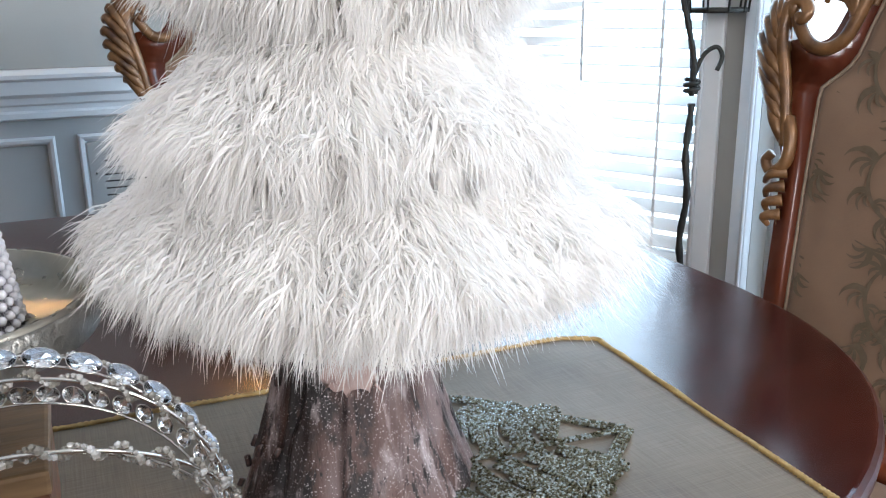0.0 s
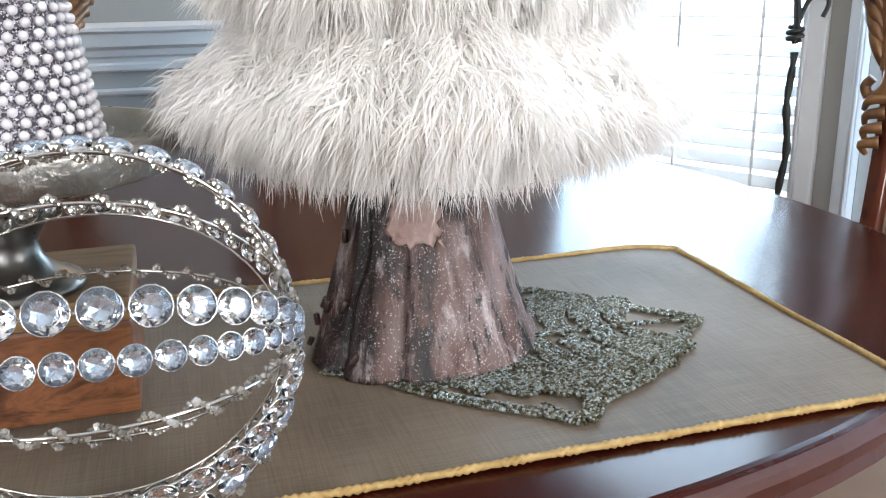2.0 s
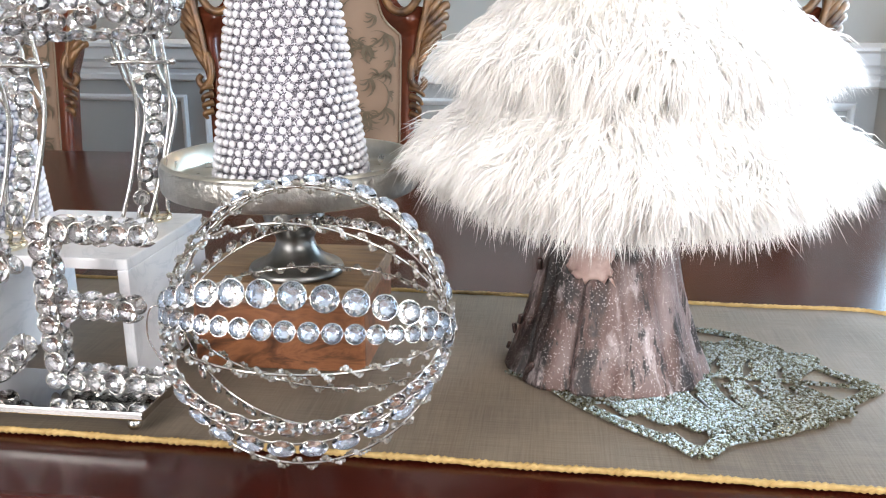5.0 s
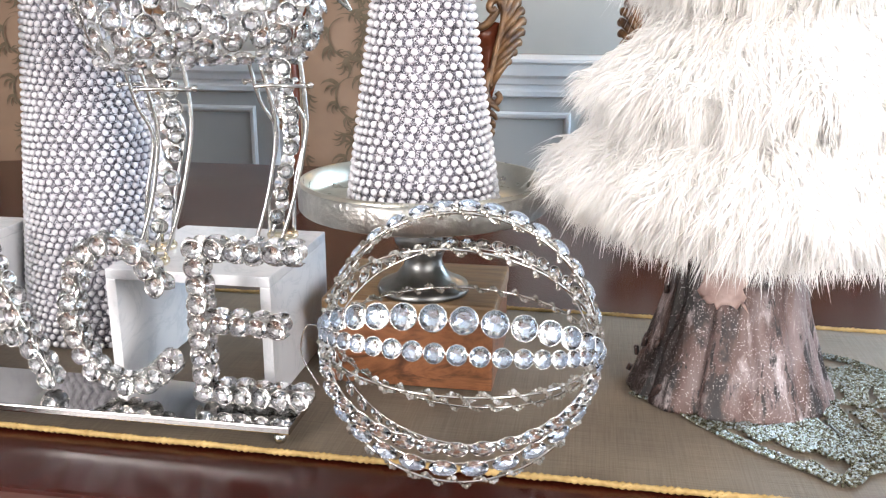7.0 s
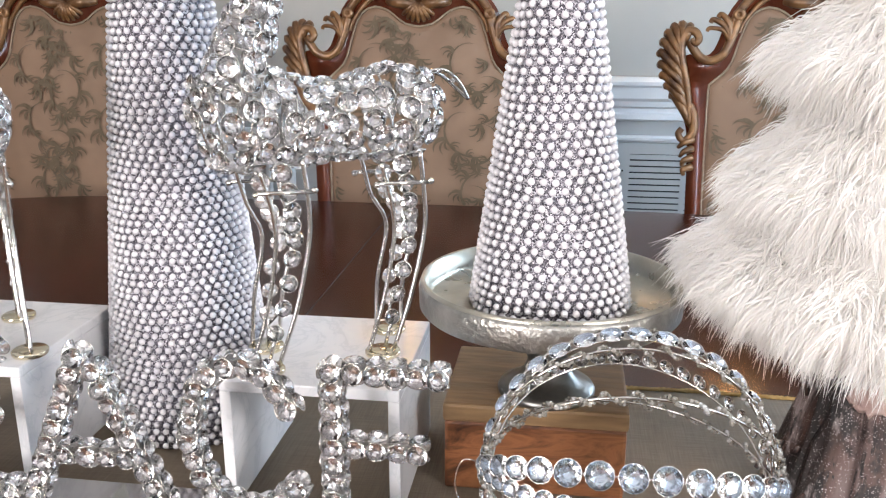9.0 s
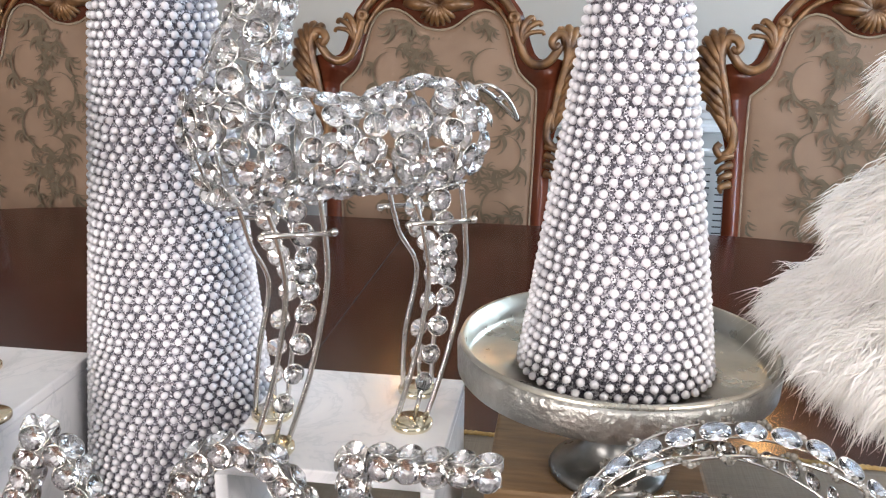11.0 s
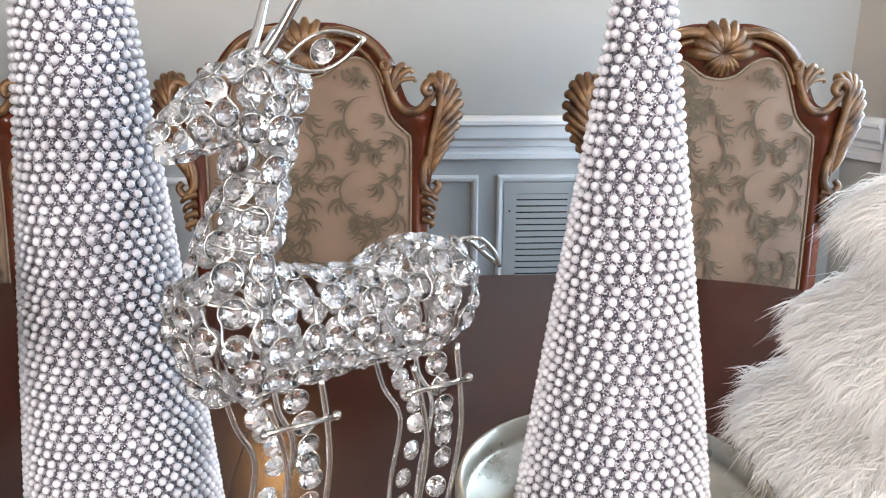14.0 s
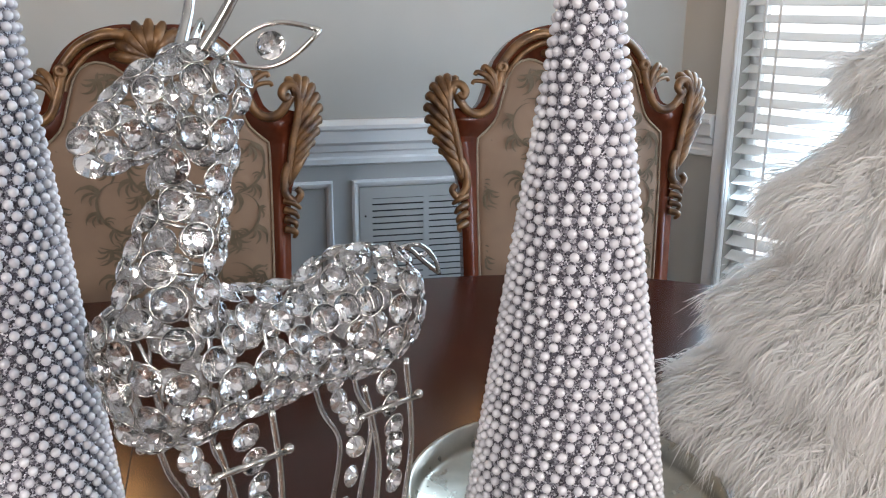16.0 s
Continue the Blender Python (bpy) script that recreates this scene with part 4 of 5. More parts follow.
def thing_part(name, parent):
    ob = new(name)
    ob.empty_display_size = 0.02
    ob.parent = parent
    return ob


deer = reindeer(pose(-0.267, 0.624, 0.8852, 0, 0, 210.7), "clear crystal reindeer figurine in silver wire, standing on a marble riser")
copy_thing(deer, pose(-0.603, 0.612, 0.8852, 0, 0, -51.7))


# jewelled wire ball
def jewel_ball():
    R = 0.1035
    ob = thing("jewelled_wire_ball", pose(-0.006, 0.462, CLOTH + R + 0.002, 4, 2, 2), "openwork wire ball strung with clear crystals and beads", "ornament ball")

    def arc(phi, n=60, r=R):
        return [Vector((-r * math.cos(t), r * math.sin(t) * math.cos(phi), r * math.sin(t) * math.sin(phi))) for t in [math.pi * k / n for k in range(n + 1)]]

    kinds = [(146.5, "round", 0.0090), (159, "round", 0.0067), (174.5, "bead", 0), (198, "clear_oval", 0.0054), (211, "oval", 0.0062), (232, "bead", 0), (118, "bead", 0), (92, "bead", 0), (76, "oval", 0.0056), (60, "bead", 0), (27, "clear_round", 0.0062), (1, "bead", 0), (-58, "bead", 0), (-82, "clear_oval", 0.0048)]
    for deg, kind, size in kinds:
        phi = radians(deg)
        pts = arc(phi, 60, R if kind == "bead" else R - 0.0056 if "round" in kind else R - 0.0034)
        strand = part("strand", tube_bm(pts, 0.0008 if kind != "bead" else 0.0010, 6), M_SILVER, ob, "curved silver wire strand")
        if kind == "bead":
            cs, rs = [], []
            for k in range(150):
                t = (k + 0.5) / 150 * math.pi
                c = Vector((-R * math.cos(t), R * math.sin(t) * math.cos(phi), R * math.sin(t) * math.sin(phi)))
                nrm = c.normalized()
                tan = Vector((R * math.sin(t), R * math.cos(t) * math.cos(phi), R * math.cos(t) * math.sin(phi))).normalized()
                side = nrm.cross(tan)
                a = k * 0.72
                thick = 0.6 + 0.4 * math.sin(k * 1.26)
                cs.append(c + (side * math.cos(a) + nrm * math.sin(a)) * (0.0019 + 0.0014 * thick))
                rs.append((0.0010 + 0.0012 * thick) * random.uniform(0.85, 1.15))
            verts, faces = many_balls(cs, rs, BALL1)
            tagged(raw("bead_wrap", verts, faces, M_WIREBEAD, strand, "tiny clear beads", smooth=False), kind="stuff")
        else:
            long = "oval" in kind
            data = (DIM_OVAL if long else DIM_GEM) if "clear" in kind else (BALL_OVAL if long else BALL_GEM)
            step = size * (3.3 if long else 2.15)
            n = int(math.pi * R / step)
            for k in range(n):
                t = (k + 0.5) / n * math.pi
                c = Vector((-R * math.cos(t), R * math.sin(t) * math.cos(phi), R * math.sin(t) * math.sin(phi)))
                tan = Vector((R * math.sin(t), R * math.cos(t) * math.cos(phi), R * math.cos(t) * math.sin(phi))).normalized()
                grow = 0.74 + 0.32 * math.sin(t)
                face = c / R * 0.6 + Vector((0.05, -0.75, 0.3))
                add_gem(strand, c * 1.005, face, size * grow, data, tan)
    for s in (-1, 1):
        bm = bmesh.new()
        bmesh.ops.create_icosphere(bm, subdivisions=2, radius=0.007)
        part("end_cap", bm, M_SILVER, ob).location = (s * R, 0, 0)
    part("hanging_wire", tube_bm(spline([(-R, 0, 0), (-R - 0.016, -0.004, 0.004), (-R - 0.02, -0.006, -0.02), (-R - 0.006, -0.008, -0.045)], 8), 0.0006, 5), M_SILVER, ob, "thin loose wire loop")
    return ob


jewel_ball()


# fur tree on its log
TREE = (0.247, 0.640)


def fur_tree():
    ob = thing("fur_tree", pose(TREE[0] - 0.012, TREE[1] + 0.004, CLOTH), "white faux-fur tiered tree on a glittered bark log", "decorative tree")
    log_h = 0.165
    n, rows = 180, 48
    verts, faces = [], []
    splits = (-2.62, -2.02, -1.48, -0.86, -0.2, 0.7, 1.5, 2.3)

    def log_radius(z):
        return 0.057 + 0.036 * max(0.0, 1 - z / 0.125) ** 1.35

    for j in range(rows + 1):
        t = j / rows
        z = log_h * t
        r0 = log_radius(z)
        for k in range(n):
            a = 2 * math.pi * k / n - math.pi
            d = Vector((math.cos(a), math.sin(a), 0))
            r = r0 + 0.005 * noise.noise(Vector((d.x * 3.2, d.y * 3.2, z * 9))) + 0.0016 * noise.noise(Vector((d.x * 16, d.y * 16, z * 26)))
            for i, c in enumerate(splits):
                off = a - c - 0.10 * noise.noise(Vector((i * 3.3, z * 16, 0)))
                r -= (0.0055 + 0.003 * noise.noise(Vector((i, z * 30, 4)))) * math.exp(-(off / 0.05) ** 2)
                r += 0.0022 * math.exp(-((off - 0.16) / 0.12) ** 2)
            lip = 0.003 * noise.noise(Vector((d.x * 5, d.y * 5, 2))) if 0 < j < rows else 0
            verts.append((d.x * r, d.y * r * 0.80, z + lip))
    for j in range(rows):
        for k in range(n):
            a, b = j * n + k, j * n + (k + 1) % n
            faces.append((a, b, b + n, a + n))
    faces.append(tuple(range(n - 1, -1, -1)))
    faces.append(tuple(range(rows * n, rows * n + n)))
    log = raw("log", verts, faces, M_BARK, ob, "brown and violet bark log with glitter")
    log.location = (-0.011, 0.004, 0)
    # the pale peeled patch, a thin curled flake on the camera side
    bm = bmesh.new()
    grid = []
    a0 = radians(-108)
    for i in range(15):
        row = []
        for j in range(15):
            u, w = i / 14 - 0.5, j / 14 - 0.5
            spread = 1 + 0.25 * noise.noise(Vector((w * 7, 3, 0)))
            rise = 1 + 0.5 * noise.noise(Vector((u * 9, 8, 0)))
            a = a0 + (u * 0.62 - 0.10 * (w < 0) * (0.5 - abs(w))) * spread
            z = 0.120 + w * 0.038 * rise
            r = log_radius(z) + 0.0045 + 0.0012 * noise.noise(Vector((u * 6, w * 6, 5)))
            row.append(bm.verts.new((r * math.cos(a), r * math.sin(a) * 0.82, z)))
        grid.append(row)
    for i in range(14):
        for j in range(14):
            bm.faces.new((grid[i][j], grid[i + 1][j], grid[i + 1][j + 1], grid[i][j + 1]))
    bmesh.ops.solidify(bm, geom=bm.faces[:], thickness=0.0025)
    part("peeled_patch", bm, M_PATCH, log, "pale pink peeled bark flake")
    rng = random.Random(9)
    for k in range(9):
        a = rng.uniform(2.6, 4.0)
        z = rng.uniform(0.0, 0.10)
        r = log_radius(z) + 0.001
        bm = box_bm(-0.002, 0.003, -0.0016 * rng.uniform(0.5, 1.5), 0.0016, -0.004, 0.004 * rng.uniform(0.5, 2.2), 0.001, 1)
        part("bark_flake", bm, M_BARK, log).matrix_local = pose(r * math.cos(a), r * math.sin(a) * 0.8, z + 0.007, rng.uniform(-20, 20), rng.uniform(-25, 10), math.degrees(a))
    # tiers: tip radius, tip height, strands
    tiers = [(0.216, 0.206, 54000), (0.186, 0.286, 42000), (0.155, 0.382, 30000), (0.112, 0.476, 14000), (0.076, 0.562, 9000)]
    tr = np.random.RandomState(3)
    per = 18
    for i, (rt, zt, count) in enumerate(tiers):
        up = 0.042
        r_in = rt - 0.088 if i < 4 else 0.004
        sag = 0.026 if i == 0 else 0.014
        core = [(r_in * 0.5, zt - 0.014 - sag * 0.6), (rt - 0.085, zt - 0.016 - sag * 0.5), (rt - 0.052, zt - 0.006), (rt - 0.044, zt + 0.002), (rt - 0.050, zt + 0.007), (r_in + 0.028, zt + 0.017), (r_in + 0.006, zt + up * 1.05), (max(0.003, r_in - 0.03), zt + up + (0.05 if i < 4 else 0.085))]
        tier = part("fur_tier", lathe_bm(core, 48), M_FURBASE, ob, "long white fur tier")
        tufts = count // per
        order = np.arange(tufts)
        s = (order * 0.7548776662 + tr.rand(tufts) * 0.02) % 1.0
        a = ((order * 0.5698402910) % 1.0 + tr.randn(tufts) * 0.004) * 2 * math.pi
        wob = np.array([noise.noise(Vector((math.cos(q) * 2.4, math.sin(q) * 2.4, i * 3.1))) for q in a])
        sway = np.array([noise.noise(Vector((math.cos(q) * 6, math.sin(q) * 6, i * 5 + p * 2))) for q, p in zip(a, s)])
        skirt = s > 0.62
        f = np.where(skirt, 1.0, (s / 0.62) ** 0.8)
        g = np.where(skirt, (s - 0.62) / 0.38, 0.0)
        inner = max(0.0, r_in - 0.012)
        r_root = np.where(skirt, rt - 0.036 - (0.062 if i == 0 else 0.036) * g, inner + (rt - 0.038 - inner) * f)
        z_root = np.where(skirt, zt + 0.008 - (0.010 + sag) * g, zt + 0.082 - 0.073 * f ** 0.55)
        out = np.where(skirt, 0.95 - 0.85 * g, 0.85)
        down = np.where(skirt, -0.42 - 0.6 * g, -0.45)
        rad = np.stack([np.cos(a), np.sin(a), 0 * a], 1)
        tan = np.stack([-np.sin(a), np.cos(a), 0 * a], 1)
        d = rad * out[:, None] + np.array([0, 0, 1.0]) * down[:, None] + tan * (sway * 0.7 + tr.randn(tufts) * 0.25)[:, None] + tr.randn(tufts, 3) * 0.22
        d /= np.linalg.norm(d, axis=1)[:, None]
        length = (0.0200 + 0.007 * wob + 0.011 * tr.rand(tufts)) * np.where(skirt, 1.22 - 0.25 * g, 0.75 + 0.35 * f)
        root = rad * (r_root * (1 + 0.035 * wob))[:, None]
        root[:, 2] += z_root + 0.008 * wob
        rep = lambda q: np.repeat(q, per, axis=0)
        n = tufts * per
        jit = tr.randn(n, 3) * 0.0042
        start = rep(root) + jit
        ln = rep(length) * (0.75 + 0.45 * tr.rand(n))
        dd = rep(d) + tr.randn(n, 3) * 0.14
        end = start + dd * ln[:, None] - jit * 0.7
        end[:, 2] -= 0.003 + 0.16 * ln
        mid = start * 0.5 + end * 0.5
        mid += rep(rad) * 0.0022
        mid[:, 2] += 0.002 + 0.07 * ln
        width = 0.00052 * (0.6 + 0.8 * tr.rand(n))
        side = np.cross(dd, rep(rad) + tr.randn(n, 3) * 0.5)
        side /= np.linalg.norm(side, axis=1)[:, None]
        w = side * width[:, None]
        verts = np.stack([start + w, start - w, mid + w, mid - w, end], 1).reshape(-1, 3)
        base_i = np.arange(n)[:, None] * 5
        faces = (base_i + np.array([0, 1, 3, 2])).tolist() + (base_i + np.array([2, 3, 4])).tolist()
        tagged(raw("long_fur", verts, faces, M_FUR, tier), kind="stuff")
    return ob


fur_tree()


# beaded leaf mat under the log
def leaf_mat():
    ob = thing("beaded_leaf_mat", pose(0.268, 0.628, CLOTH - 0.0006), "openwork leaf-shaped mat of grey-green glass beads under a log", "beaded mat")
    tip = Vector((0.196, -0.004, 0))
    strands = []

    def rope(points, rows, bead=0.0014):
        path = spline(points, 14)
        acc = 0.0
        for a, b in zip(path, path[1:]):
            seg = (b - a).length
            d = (b - a).normalized()
            side = Vector((-d.y, d.x, 0))
            m = int((acc + seg) / (bead * 1.75)) - int(acc / (bead * 1.75))
            for k in range(m):
                for row in range(rows):
                    off = (row - (rows - 1) / 2) * bead * 1.8
                    strands.append(a.lerp(b, (k + 0.5) / max(1, m)) + side * off + Vector((random.uniform(-1, 1) * 0.0004, random.uniform(-1, 1) * 0.0004, bead * 0.8 + random.uniform(0, 0.0006))))
            acc += seg

    rope([(-0.10, -0.02, 0), (0.0, 0.006, 0), (0.09, 0.004, 0), tip], 3)
    outline_hi = [(-0.10, 0.03, 0), (-0.06, 0.085, 0), (0.0, 0.112, 0), (0.05, 0.122, 0), (0.088, 0.112, 0), (0.13, 0.066, 0), (0.165, 0.026, 0), tip]
    outline_lo = [(-0.10, -0.02, 0), (-0.080, -0.052, 0), (-0.05, -0.085, 0), (-0.02, -0.110, 0), (0.022, -0.136, 0), (0.045, -0.118, 0), (0.085, -0.100, 0), (0.118, -0.078, 0), (0.150, -0.046, 0), tip]
    rope(outline_hi, 5)
    rope(outline_lo, 5)
    # paired looping leaves along the midrib, each a rope with a curl in it
    for i in range(9):
        cx = 0.128 - 0.029 * i
        reach_hi = max(0.012, 0.094 * math.sin(math.pi * min(1.0, (0.19 - cx) / 0.24)) ** 1.1)
        reach_lo = max(0.012, 0.108 * math.sin(math.pi * min(1.0, (0.19 - cx) / 0.31)) ** 1.1)
        for sy, reach in ((1, reach_hi), (-1, reach_lo)):
            y = sy * reach
            rope([(cx - 0.026, 0.0, 0), (cx - 0.020, y * 0.4, 0), (cx - 0.002, y * 0.75, 0), (cx + 0.016, y * 0.97, 0), (cx + 0.027, y * 0.86, 0), (cx + 0.016, y * 0.58, 0), (cx + 0.004, y * 0.32, 0), (cx - 0.006, sy * 0.008, 0)], 6)
            rope([(cx - 0.004, y * 0.30, 0), (cx + 0.004, y * 0.55, 0), (cx + 0.016, y * 0.72, 0), (cx + 0.008, y * 0.80, 0), (cx - 0.004, y * 0.62, 0)], 5)
            rope([(cx - 0.030, y * 0.25, 0), (cx - 0.026, y * 0.55, 0), (cx - 0.010, y * 0.9, 0), (cx - 0.020, y * 0.78, 0)], 4)
    rope([(-0.002, -0.112, 0), (0.012, -0.136, 0), (0.024, -0.140, 0), (0.040, -0.112, 0), (0.030, -0.09, 0)], 6)
    rope([(0.1, -0.045, 0), (0.135, -0.066, 0), (0.145, -0.045, 0), (0.12, -0.03, 0)], 5)
    verts, faces = many_balls(strands, 0.00145, BALL1)
    tagged(raw("bead_openwork", verts, faces, M_SEED, ob, smooth=False), kind="stuff")
    return ob


leaf_mat()


# carved dining chairs, built once facing -y and copied
def dining_chair(m, label):
    ob = thing("dining_chair", m, label, "chair", "chairs round the table")

    def mirror(half):
        return half + [(-x, z) for x, z in half[::-1] if x > 1e-6]

    def even(points, n):
        """n points at even steps round a closed outline."""
        P = [Vector((p[0], p[1])) for p in points]
        seg = [(P[(i + 1) % len(P)] - P[i]).length for i in range(len(P))]
        total = sum(seg)
        out, i, acc = [], 0, 0.0
        for k in range(n):
            s = k / n * total
            while acc + seg[i] < s:
                acc += seg[i]
                i += 1
            out.append(tuple(P[i].lerp(P[(i + 1) % len(P)], (s - acc) / max(seg[i], 1e-9))))
        return out

    def smooth_half(points, per=6):
        return [(p.x, p.y) for p in spline([(a, b, 0) for a, b in points], per)]

    outer = smooth_half([(0.0, 1.222), (0.06, 1.224), (0.125, 1.202), (0.170, 1.155), (0.188, 1.098), (0.205, 1.062), (0.235, 1.052), (0.262, 1.058), (0.272, 1.03), (0.262, 0.96), (0.245, 0.90), (0.240, 0.84), (0.236, 0.70), (0.232, 0.45)])
    inner = smooth_half([(0.0, 1.122), (0.035, 1.130), (0.07, 1.157), (0.105, 1.166), (0.137, 1.147), (0.155, 1.10), (0.174, 1.04), (0.208, 1.006)]) + smooth_half([(0.214, 1.0), (0.213, 0.85), (0.206, 0.56)])
    o = even(mirror(outer), 160)
    h = even(mirror(inner), 160)
    part("back_frame", slab_bm(o, -0.018, 0.030, h, 0.006), M_MAHOG, ob, "dark mahogany back frame")
    # padded back, slightly domed
    bm = bmesh.new()
    pad = even(mirror(inner), 120)
    cx, cz = 0.0, 0.84
    loops = []
    for s, y in ((1.0, -0.004), (0.985, -0.014), (0.93, -0.019), (0.7, -0.024), (0.4, -0.027), (0.12, -0.028)):
        loops.append([bm.verts.new((cx + (x - cx) * s, y, cz + (z - cz) * s)) for x, z in pad])
    for a, b in zip(loops, loops[1:]):
        for k in range(len(pad)):
            bm.faces.new((a[k], a[(k + 1) % len(pad)], b[(k + 1) % len(pad)], b[k]))
    bm.faces.new(loops[-1])
    bmesh.ops.recalc_face_normals(bm, faces=bm.faces[:])
    backrest = part("backrest", bm, M_UPHOL, ob, "taupe upholstered back with olive scrolling leaves")
    part("piping", tube_bm([(x * 0.985, -0.0165, cz + (z - cz) * 0.985) for x, z in pad], 0.0028, 6, True), M_PIPING, backrest, "cord piping")

    # scrolling vines of the tapestry, a raised thread
    rng = random.Random(4)
    bmv = bmesh.new()
    poly = [Vector((x * 0.93, cz + (z - cz) * 0.93)) for x, z in pad]

    def inside(x, z):
        hit = False
        for i in range(len(poly)):
            a, b = poly[i - 1], poly[i]
            if (a.y > z) != (b.y > z) and x < (b.x - a.x) * (z - a.y) / (b.y - a.y) + a.x:
                hit = not hit
        return hit

    def ribbon(pts, width):
        keep = [p for p in pts if inside(p[0], p[1])]
        if len(keep) < 3:
            return
        prev = None
        count = len(keep)
        for i, (x, z) in enumerate(keep):
            a, b = keep[max(0, i - 1)], keep[min(count - 1, i + 1)]
            d = Vector((b[0] - a[0], b[1] - a[1]))
            if d.length < 1e-6 or d.length > 0.05:
                prev = None
                continue
            d.normalize()
            w = width * math.sin(math.pi * (0.08 + 0.9 * i / (count - 1)))
            y = -0.0325 + 0.010 * max(abs(x) / 0.21, abs(z - cz) / 0.33) ** 3
            pair = [bmv.verts.new((x - d.y * w, y, z + d.x * w)), bmv.verts.new((x + d.y * w, y, z - d.x * w))]
            if prev:
                bmv.faces.new((prev[0], prev[1], pair[1], pair[0]))
            prev = pair

    def leaf(x, z, ang, size, bend):
        """A curled acanthus leaf: a broad blade with two side fingers."""
        for turn, reach, fat in ((0.0, 1.0, 0.06), (0.55 * bend, 0.8, 0.05), (1.1 * bend, 0.55, 0.05), (-0.45 * bend, 0.75, 0.045), (-0.9 * bend, 0.45, 0.045)):
            pts, px, pz, a = [], x, z, ang + turn
            for k in range(11):
                pts.append((px, pz))
                px += math.cos(a) * size * reach / 10
                pz += math.sin(a) * size * reach / 10
                a += 0.24 * bend
            ribbon(pts, size * fat)

    for row in range(8):
        for col in range(4):
            turn = 1 if (row + col) % 2 else -1
            x = (col - 1.5) * 0.098 + (row % 2) * 0.04 - 0.02 + rng.uniform(-0.012, 0.012)
            z = 0.58 + row * 0.078 + rng.uniform(-0.012, 0.012)
            a = rng.uniform(-0.4, 0.5) + (math.pi if turn < 0 else 0.0)
            pts = []
            for k in range(46):
                pts.append((x, z))
                x += math.cos(a) * 0.0044
                z += math.sin(a) * 0.0044
                a += turn * (0.03 + 0.0022 * k)
                if k in (3, 12, 22, 31):
                    leaf(x, z, a - turn * 0.8, rng.uniform(0.036, 0.056), -turn)
                if k in (8, 18):
                    leaf(x, z, a + turn * 0.9, rng.uniform(0.022, 0.032), turn)
            ribbon(pts, 0.0026)
    tagged(part("scroll_pattern", bmv, M_STITCH, backrest, "olive brown leaf scrolls", smooth=False), kind="stuff")

    # gilt carving: shell, crest rolls, sprigs, leafed ears
    shell = []
    for k in range(9):
        a = radians(90 + (k - 4) * 21)
        root = Vector((0, -0.022, 1.165))
        tip = root + Vector((math.cos(a) * 0.072, 0.004, math.sin(a) * 0.074))
        mid = root.lerp(tip, 0.55) + Vector((0, -0.016, 0))
        shell.append(tube_bm(spline([root, mid, tip], 6), lambda t: 0.0035 + 0.0095 * math.sin(math.pi * (0.12 + 0.78 * t)), 8))
    for k in range(5):
        a = radians(90 + (k - 2) * 42)
        c = Vector((math.cos(a) * 0.026, -0.036, 1.180 + math.sin(a) * 0.022))
        shell.append(tube_bm([c + Vector((math.cos(q) * 0.012, 0, math.sin(q) * 0.013)) for q in [2 * math.pi * j / 14 for j in range(14)]], 0.0042, 6, True))
    for k in range(7):
        a = radians(-90 + (k - 3) * 17)
        root = Vector((0, -0.030, 1.172))
        tip = root + Vector((math.sin(radians((k - 3) * 17)) * 0.046, 0.006, -0.046 * math.cos(radians((k - 3) * 17))))
        shell.append(tube_bm(spline([root, root.lerp(tip, 0.5) + Vector((0, -0.008, 0)), tip], 5), lambda t: 0.0028 + 0.004 * math.sin(math.pi * t), 7))
    carving = part("shell_carving", shell.pop(4), M_GILT, ob, "gilded carved shell at the crest")
    for rib in shell:
        part("shell_rib", rib, M_GILT, carving)
    for s in (-1, 1):
        crest = spline([(s * 0.03, -0.026, 1.208), (s * 0.08, -0.028, 1.212), (s * 0.128, -0.026, 1.190), (s * 0.162, -0.024, 1.148), (s * 0.170, -0.024, 1.124)], 7)
        inner_c = [p + Vector((-s * 0.014, 0.002, -0.017)) for p in crest]
        part("crest_moulding", join_bm(tube_bm(crest, lambda t: 0.0115 - 0.004 * t, 8), tube_bm(inner_c, lambda t: 0.0065 - 0.002 * t, 7)), M_GILT, ob, "gilded crest roll")
        sprig = []
        for tx, tz, fat in ((0.194, 1.146, 0.0085), (0.210, 1.136, 0.0075), (0.216, 1.118, 0.006)):
            root = Vector((s * 0.176, -0.026, 1.092))
            tip = Vector((s * tx, -0.022, tz))
            sprig.append(tube_bm(spline([root, root.lerp(tip, 0.5) + Vector((-s * 0.006, -0.006, 0.008)), tip, tip + Vector((s * 0.006, 0.002, -0.007))], 5), lambda t, fat=fat: fat * (1 - 0.35 * t), 7))
        knob = [Vector((s * (0.160 + 0.008 * math.cos(q)), -0.030, 1.146 + 0.008 * math.sin(q))) for q in [2 * math.pi * j / 12 for j in range(12)]]
        sprig.append(tube_bm(knob, 0.006, 6, True))
        valley = spline([(s * 0.160, -0.026, 1.136), (s * 0.172, -0.026, 1.096), (s * 0.186, -0.026, 1.064), (s * 0.208, -0.026, 1.050), (s * 0.232, -0.026, 1.056), (s * 0.250, -0.026, 1.078), (s * 0.256, -0.026, 1.092)], 6)
        sprig.append(tube_bm(valley, lambda t: 0.0095, 8))
        part("scroll_carving", join_bm(*sprig), M_GILT, ob, "gilded scroll")
        ear = []
